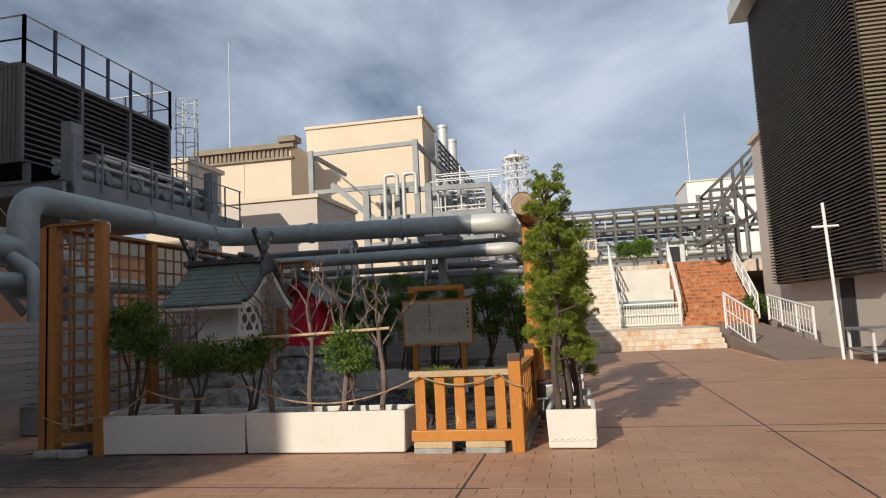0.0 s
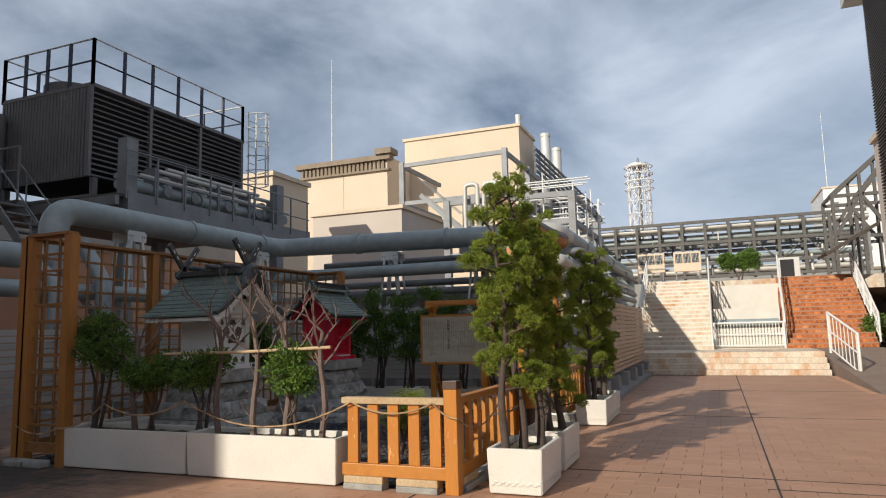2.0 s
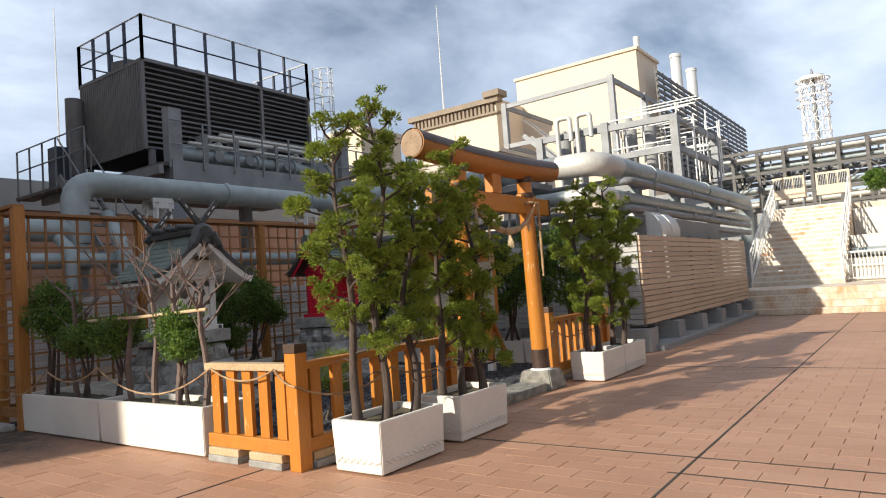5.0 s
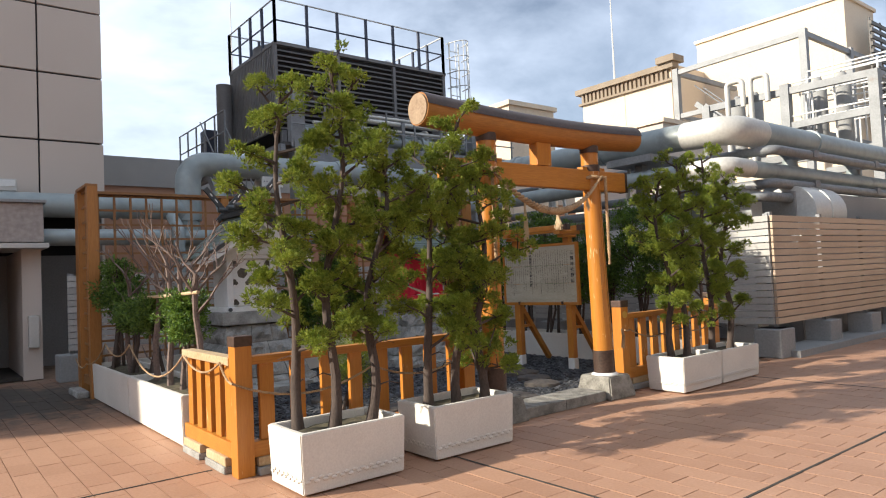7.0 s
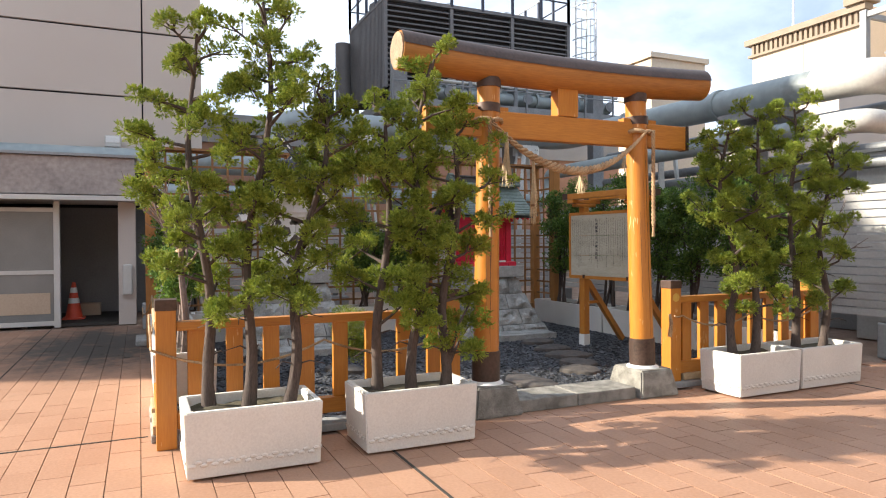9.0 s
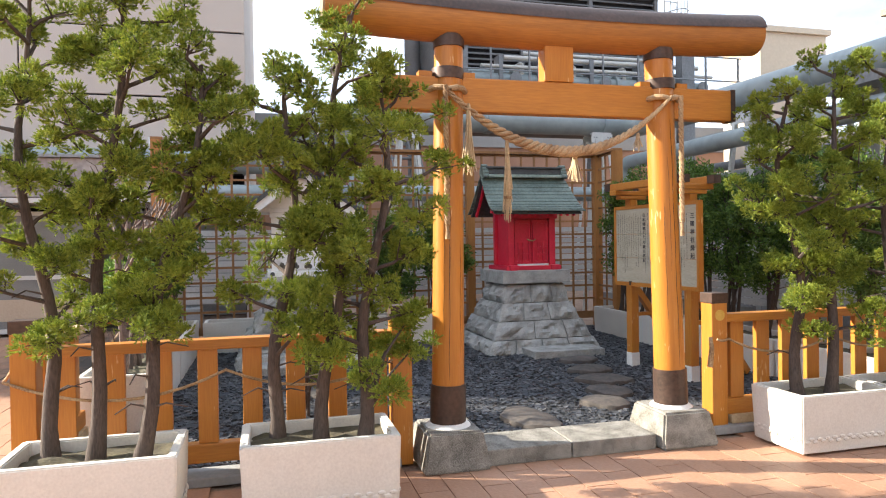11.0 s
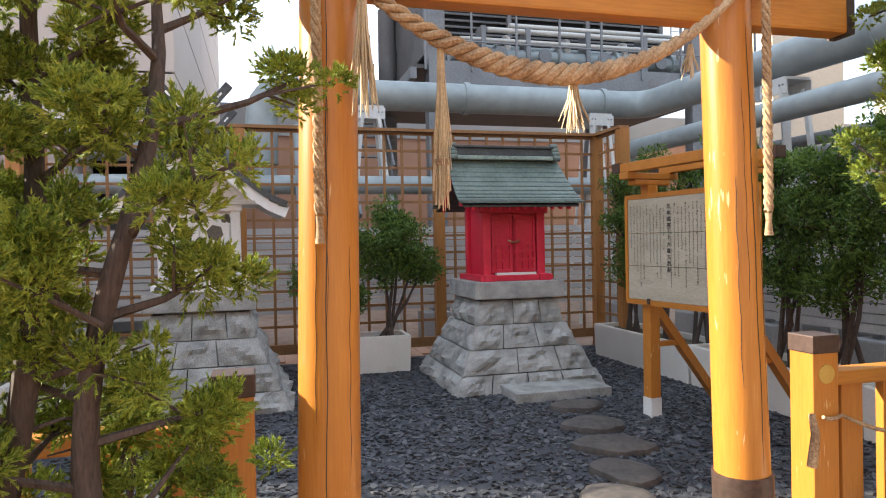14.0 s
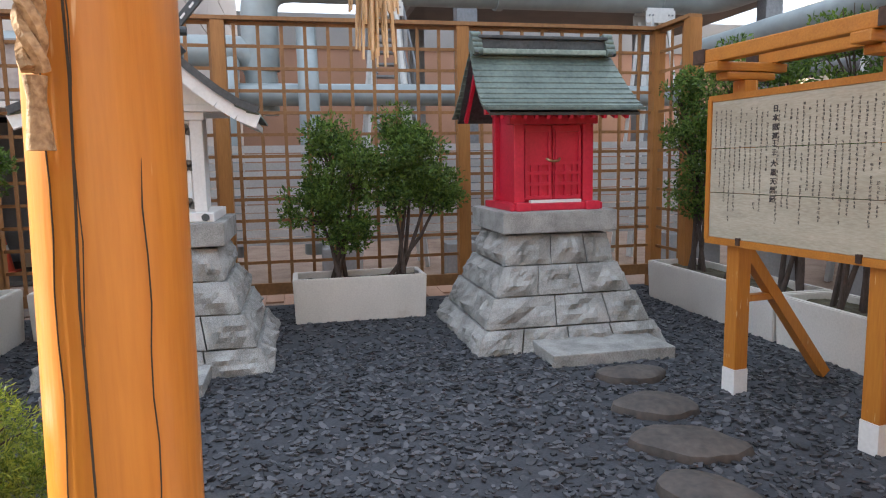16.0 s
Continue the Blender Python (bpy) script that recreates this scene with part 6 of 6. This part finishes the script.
def juniper(x, y, z0, top, ttop, seed, low=1.0, wide=0.34, extra=(), label="trained juniper tree with bare stem and yellow-green leaf clumps"):
    rng = np.random.default_rng(seed)
    th = thing("juniper_tree", (x, y, z0), label, "tree", "potted junipers")
    hgt = top - z0
    lean = Vector((ttop[0] - x, ttop[1] - y, 0))
    ph = rng.random(4) * 6
    stem = [Vector((0.05 * math.sin(f * 9 + ph[0]) * min(1, f * 4), 0.05 * math.sin(f * 8 + ph[1]) * min(1, f * 4), hgt * f)) + lean * f for f in [i / 14 for i in range(15)]]
    bm = tube(bmesh.new(), stem, [0.041 * (1 - 0.8 * i / 14) + 0.012 * (i == 0) + 0.004 * rng.random() for i in range(15)], 9)
    clumps = []
    n = int(9 * hgt)
    start = (low - z0 + 0.05) / hgt
    for i in range(n):
        f = min(max(start + (1 - start) * (i / (n - 1)) ** 0.85, 0.1), 1)
        p = stem[min(14, int(f * 14))].lerp(stem[min(14, int(f * 14) + 1)], f * 14 % 1)
        a = i * 2.4 + rng.random() * 0.9
        shape = 0.30 + 0.70 * math.sin(math.pi * min(1, max(0.08, (1 - f) * 1.15 + 0.05))) if f > 0.45 else 0.8
        r = wide * shape * (0.45 + 0.75 * rng.random())
        out = Vector((math.cos(a), math.sin(a), 0))
        q = p + out * r + Vector((0, 0, 0.16 * rng.random() - 0.01))
        mid = p.lerp(q, 0.5) + Vector((rng.normal() * 0.03, rng.normal() * 0.03, -0.03))
        tube(bm, [p - Vector((0, 0, 0.05)), mid, q], [0.014, 0.010, 0.005], 5)
        size = 0.8 if f > 0.88 else 1
        clumps.append((*q, (0.075 + 0.035 * rng.random()) * size))
        for k in range(4):
            g = 0.35 + 0.65 * rng.random()
            b = mid.lerp(q, g) + Vector((rng.normal() * 0.075, rng.normal() * 0.075, 0.02 + rng.normal() * 0.055)) * size
            tube(bm, [mid.lerp(q, g * 0.6), b], [0.006, 0.003], 4)
            clumps.append((*b, (0.05 + 0.035 * rng.random()) * size))
    clumps.append((*(stem[-1] + Vector((0, 0, 0.02))), 0.05))
    for ex, ey, ez, er in extra:
        clumps.append((ex, ey, ez, er * 0.8))
        for k in range(3):
            clumps.append((ex + rng.normal() * er * 0.8, ey + rng.normal() * er * 0.8, ez + rng.normal() * er * 0.4, er * 0.6))
        tube(bm, [stem[1], (ex * 0.5, ey * 0.5, ez * 0.75), (ex, ey, ez)], [0.014, 0.01, 0.005], 5)
    for i in range(5):
        p = stem[2 + i % 4]
        a = rng.random() * 6.28
        tube(bm, [p, p + Vector((math.cos(a) * 0.1, math.sin(a) * 0.1, 0.03)), p + Vector((math.cos(a + 0.4) * 0.19, math.sin(a + 0.4) * 0.19, 0.0))], [0.009, 0.005, 0.003], 4)
    part("trunk", bm, M_BARK, th, smooth=True)
    needle_mesh("crown", clumps, rng, M_JUNI, th)
    return th


for args in ((-0.33, 7.82, 0.34, 2.86, (-0.30, 7.72), 1, 0.95), (-0.22, 8.06, 0.34, 3.14, (-0.30, 8.22), 2, 1.05), (-0.1, 8.3, 0.34, 2.5, (-0.3, 8.62), 3, 0.9),
             (-0.3, 9.0, 0.34, 2.45, (-0.32, 9.12), 4, 0.85), (-0.22, 9.24, 0.34, 2.84, (-0.35, 9.44), 5, 0.8), (-0.13, 9.48, 0.34, 2.5, (-0.3, 9.66), 6, 0.62, 0.38, ((-0.32, 0.2, 0.52, 0.11), (-0.2, 0.3, 0.47, 0.1), (-0.25, 0.08, 0.38, 0.1), (-0.1, 0.26, 0.66, 0.11), (-0.36, 0.05, 0.6, 0.09))),
             (-0.36, 12.66, 0.32, 2.5, (-0.36, 12.56), 7, 0.75), (-0.33, 12.92, 0.32, 2.72, (-0.35, 13.0), 8, 0.8), (-0.33, 13.5, 0.32, 2.78, (-0.32, 13.42), 9, 0.7),
             (-0.3, 13.86, 0.32, 2.5, (-0.34, 13.98), 10, 0.8)):
    juniper(*args)


def shrub(x, y, z0, blobs, seed, material, label, stems=1, per=150, leaf=(0.05, 0.021), name="shrub"):
    """A broad-leaved bush: stems, and leaf clumps within the given rounded masses."""
    rng = np.random.default_rng(seed)
    th = thing(name, (x, y, z0), label, "shrub")
    bm = bmesh.new()
    cl = []
    for bx, by, bz, br in blobs:
        for i in range(int(26 * (br / 0.3) ** 1.6) + 4):
            d = rng.normal(size=3)
            d /= np.linalg.norm(d)
            p = np.array([bx, by, bz]) + d * br * (0.35 + 0.6 * rng.random()) * np.array([1, 1, 0.8])
            cl.append((*p, 0.07 + 0.05 * rng.random()))
        base = Vector((0.12 * rng.normal() * 0.6, 0.1 * rng.normal() * 0.6, 0))
        tube(bm, [base, Vector((bx * 0.4, by * 0.4, bz * 0.5)) + Vector((0.03, 0.02, 0)), Vector((bx, by, bz))], [0.024, 0.018, 0.008], 7)
        for i in range(7):
            d = Vector(rng.normal(size=3)).normalized() * br * 0.8
            tube(bm, [(bx * 0.7, by * 0.7, bz * 0.8), Vector((bx, by, bz)) + d], [0.008, 0.003], 4)
    part("stem", bm, M_BARK, th, smooth=True)
    leaf_mesh("crown", cl, rng, per, leaf[0], leaf[1], material, th, 0.6, 0.25)
    return th


D, B = M_SHRUB, M_SHRUBL
shrub(-6.17, 10.75, 0.36, [(0.0, 0.0, 0.95, 0.40), (0.05, -0.18, 0.72, 0.34), (0.05, 0.22, 1.12, 0.34), (0, -0.05, 1.35, 0.26), (0.1, 0.1, 0.55, 0.28)], 21, D, "dark green broad-leaved shrub in the planter")
shrub(-6.17, 11.38, 0.36, [(0.0, 0.12, 1.2, 0.38), (0.05, 0.3, 0.95, 0.36), (0, 0.42, 0.85, 0.26), (0, 0.05, 1.45, 0.28), (0.1, -0.1, 0.85, 0.3)], 22, D, "dark green broad-leaved shrub in the planter")
shrub(-5.7, 7.78, 0.40, [(0, 0, 1.10, 0.36), (0.25, 0, 0.95, 0.28), (-0.3, 0, 1.2, 0.25), (0.05, 0, 1.32, 0.22)], 23, D, "dark green broad-leaved shrub in the long planter")
shrub(-4.82, 7.78, 0.40, [(0, 0, 0.74, 0.28), (0.22, 0, 0.82, 0.22), (-0.2, 0, 0.70, 0.2)], 24, D, "dark green low shrub in the long planter")
shrub(-4.08, 7.80, 0.40, [(0, 0, 0.75, 0.30), (-0.25, 0.05, 0.72, 0.2), (0.2, 0, 0.85, 0.2)], 25, D, "dark green low shrub in the long planter")
shrub(-2.84, 7.78, 0.40, [(0, 0, 0.72, 0.27), (0.05, 0, 0.92, 0.2), (0.16, 0, 0.68, 0.2)], 26, B, "bright green glossy-leaved shrub in the long planter")
for i, (x, hgt) in enumerate(((-5.75, 1.8), (-5.05, 1.95), (-4.4, 1.85), (-3.75, 2.0), (-3.2, 1.75), (-2.6, 1.75), (-1.95, 1.9), (-1.4, 1.8))):
    shrub(x, 14.33, 0.34, [(0.0, 0, hgt * 0.45, 0.3), (0.2, 0, hgt * 0.6, 0.28), (0.12, 0.02, hgt * 0.75, 0.32), (-0.2, 0.0, hgt * 0.8, 0.28), (-0.1, -0.03, hgt, 0.28)], 40 + i, D, "dark green tall shrub behind the notice board", per=130)
shrub(-2.13, 9.2, 0.02, [(0.1, 0.1, 0.62, 0.22), (-0.1, 0.15, 0.42, 0.2)], 60, M_JUNI, "small dwarf pine bush beside the fence", per=520, leaf=(0.032, 0.006))
shrub(2.75, 35.2, 3.58, [(-0.48, 0, 0.85, 0.50), (-0.5, 0, 1.02, 0.42), (0.42, 0, 0.9, 0.60), (0.45, 0, 1.15, 0.48), (0.3, 0, 0.95, 0.5)], 61, B, "round clipped hedge on the upper terrace", per=150, leaf=(0.075, 0.035))
shrub(7.0, 29.9, 0.68, [(0, 0, 0.7, 0.6)], 62, D, "dark green bush beside the stair", per=80, leaf=(0.1, 0.05))


def bare_tree(x, y, z0, hgt, seed, label="bare pollarded young tree with stub twigs"):
    rng = np.random.default_rng(seed)
    th = thing("bare_tree", (x, y, z0), label, "tree", "bare young trees")
    bm = bmesh.new()
    trunk = [Vector((0.02 * math.sin(i * 1.3 + seed), 0.02 * math.cos(i + seed), hgt * 0.62 * i / 6)) for i in range(7)]
    tube(bm, trunk, [0.038 - 0.0025 * i for i in range(7)], 8)

    def grow(p, d, ln, r, depth):
        q = p + d * ln * 0.5 + Vector(rng.normal(size=3)) * 0.02
        e = q + (d + Vector(rng.normal(size=3)) * 0.18).normalized() * ln * 0.5
        tube(bm, [p, q, e], [r, r * 0.8, r * 0.55], 5)
        if depth:
            for k in range(2):
                grow(q.lerp(e, rng.random()), (d + Vector(rng.normal(size=3)) * 0.32 + Vector((0, 0, 0.2))).normalized(), ln * 0.62, r * 0.55, depth - 1)
    for k in range(5):
        a = k * 2.4 + rng.random()
        p = trunk[min(6, 4 + k // 2)]
        grow(p, Vector((math.cos(a) * 0.75, math.sin(a) * 0.6, 0.8)).normalized(), hgt * 0.22, 0.016, 2)
    for k in range(5):
        p = trunk[1 + k % 4]
        a = rng.random() * 6.28
        tube(bm, [p, p + Vector((math.cos(a) * 0.10, math.sin(a) * 0.10, 0.09)), p + Vector((math.cos(a) * 0.17, math.sin(a) * 0.15, 0.22))], [0.009, 0.006, 0.003], 4)
    part("trunk", bm, M_TWIG, th, smooth=True)
    return th


for i, (x, hgt) in enumerate(((-5.1, 1.9), (-3.8, 2.05), (-3.28, 2.15), (-2.84, 2.1), (-2.38, 1.9))):
    bare_tree(x, 7.78, 0.40, hgt, 70 + i)
bare_tree(-1.25, 14.9, 0.0, 2.3, 80)
rod = thing("support_pole", (-4.6, 7.72, 1.36), "pale bamboo support pole tied to the bare trees", "pole")
part("cane", tube(bmesh.new(), [(0, 0, 0.0), (1.2, 0.02, 0.015), (2.34, 0.03, 0.05)], 0.018, 8), M_PALE, rod, smooth=True)

# ---- slate chips ----
rng = np.random.default_rng(5)
cv, cf = [], []
for i in range(24000):
    x, y = -6.75 + 5.78 * rng.random(), 7.75 + 6.6 * rng.random()
    if x < -5.0 and y < 12 and rng.random() < 0.5:
        continue
    if abs(x + 5.25) < 0.62 and (abs(y - 12.48) < 0.62 or abs(y - 9.38) < 0.62):
        continue
    n, r = 5, 0.014 + 0.022 * rng.random() ** 2
    a0, st = rng.random() * 6.28, 0.55 + 0.4 * rng.random()
    ca, sa = math.cos(a0), math.sin(a0)
    tx, ty = rng.normal() * 0.22, rng.normal() * 0.22
    z = 0.022 + 0.012 * rng.random()
    top = []
    for k in range(n):
        a = math.tau * (k + 0.6 * rng.random()) / n
        u, v = math.cos(a) * r, math.sin(a) * r * st
        dx, dy = u * ca - v * sa, u * sa + v * ca
        top.append((x + dx, y + dy, z + dx * tx + dy * ty))
    b = len(cv)
    cv += top + [(p[0], p[1], p[2] - 0.012) for p in top]
    cf.append(tuple(range(b, b + n)))
    cf += [(b + k, b + n + k, b + n + (k + 1) % n, b + (k + 1) % n) for k in range(n)]
chips = raw("slate_gravel", cv, cf, M_SLATE)
tagged(chips, "dark blue-grey slate chips covering the garden bed", "gravel", kind="stuff")

# ---- paving ----
paving = thing("paving", (0, 0, 0), "reddish tan rectangular paving with dark expansion joints", "paving", kind="structure")
LEN, WID, GAP = 0.40, 0.20, 0.006


def paver_mesh(w, h):
    bm = boxes((0.003, w - 0.003, 0.003, h - 0.003, -0.02, 0.0))
    me = bpy.data.meshes.new("paver")
    bm.to_mesh(me)
    bm.free()
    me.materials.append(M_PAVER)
    return me


shared = paver_mesh(LEN, WID)
pv, pf = [], []
near = 0
prng = random.Random(3)


def in_garden(x, y):
    return -6.95 < x < -0.92 and 7.45 < y < 24.4 or x < -0.95 and y > 14.2 or x < -8.5 and y > 7.4


for j in range(-20, 122):
    y = 2.0 + j * WID - 2.0
    for i in range(-24, 42):
        x = i * LEN + (LEN / 2 if j % 2 else 0) - 0.4
        if in_garden(x, y) or in_garden(x + LEN, y) or x < -9.2 or x > 12.5:
            continue
        if y > 24.2 or (y > 18.5 and x > 4.6):
            continue
        z = prng.uniform(-0.0012, 0.0012)
        if -0.3 < x < 3.0 and 8.0 < y < 11.6 and near < 300 or -4.5 < x < -0.8 and 5.4 < y < 7.4 and near < 300:
            ob = new("paver", shared)
            ob.location = (x, y, z)
            ob.parent = paving
            near += 1
        else:
            b = len(pv)
            x0, x1, y0, y1 = x + 0.003, x + LEN - 0.003, y + 0.003, y + WID - 0.003
            pv += [(x0, y0, z), (x1, y0, z), (x1, y1, z), (x0, y1, z), (x0, y0, z - 0.02), (x1, y0, z - 0.02), (x1, y1, z - 0.02), (x0, y1, z - 0.02)]
            pf += [(b, b + 1, b + 2, b + 3), (b, b + 4, b + 5, b + 1), (b + 1, b + 5, b + 6, b + 2), (b + 2, b + 6, b + 7, b + 3), (b + 3, b + 7, b + 4, b)]
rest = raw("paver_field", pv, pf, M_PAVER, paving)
tagged(rest, kind="stuff")
for x0, x1, y0, y1 in ((2.08, 2.10, 0.0, 24.3), (2.0, 12, 8.55, 8.57), (-9, -0.9, 5.99, 6.005), (-1.15, -1.13, 1, 7.45), (-0.1, 8, 9.01, 9.03), (-0.5, 12, 14.0, 14.02), (-0.5, 12, 19.0, 19.02)):
    part("expansion_joint", boxes((x0, x1, y0, y1, 0.0, 0.0035)), M_GAP, paving, "thin dark expansion joint")
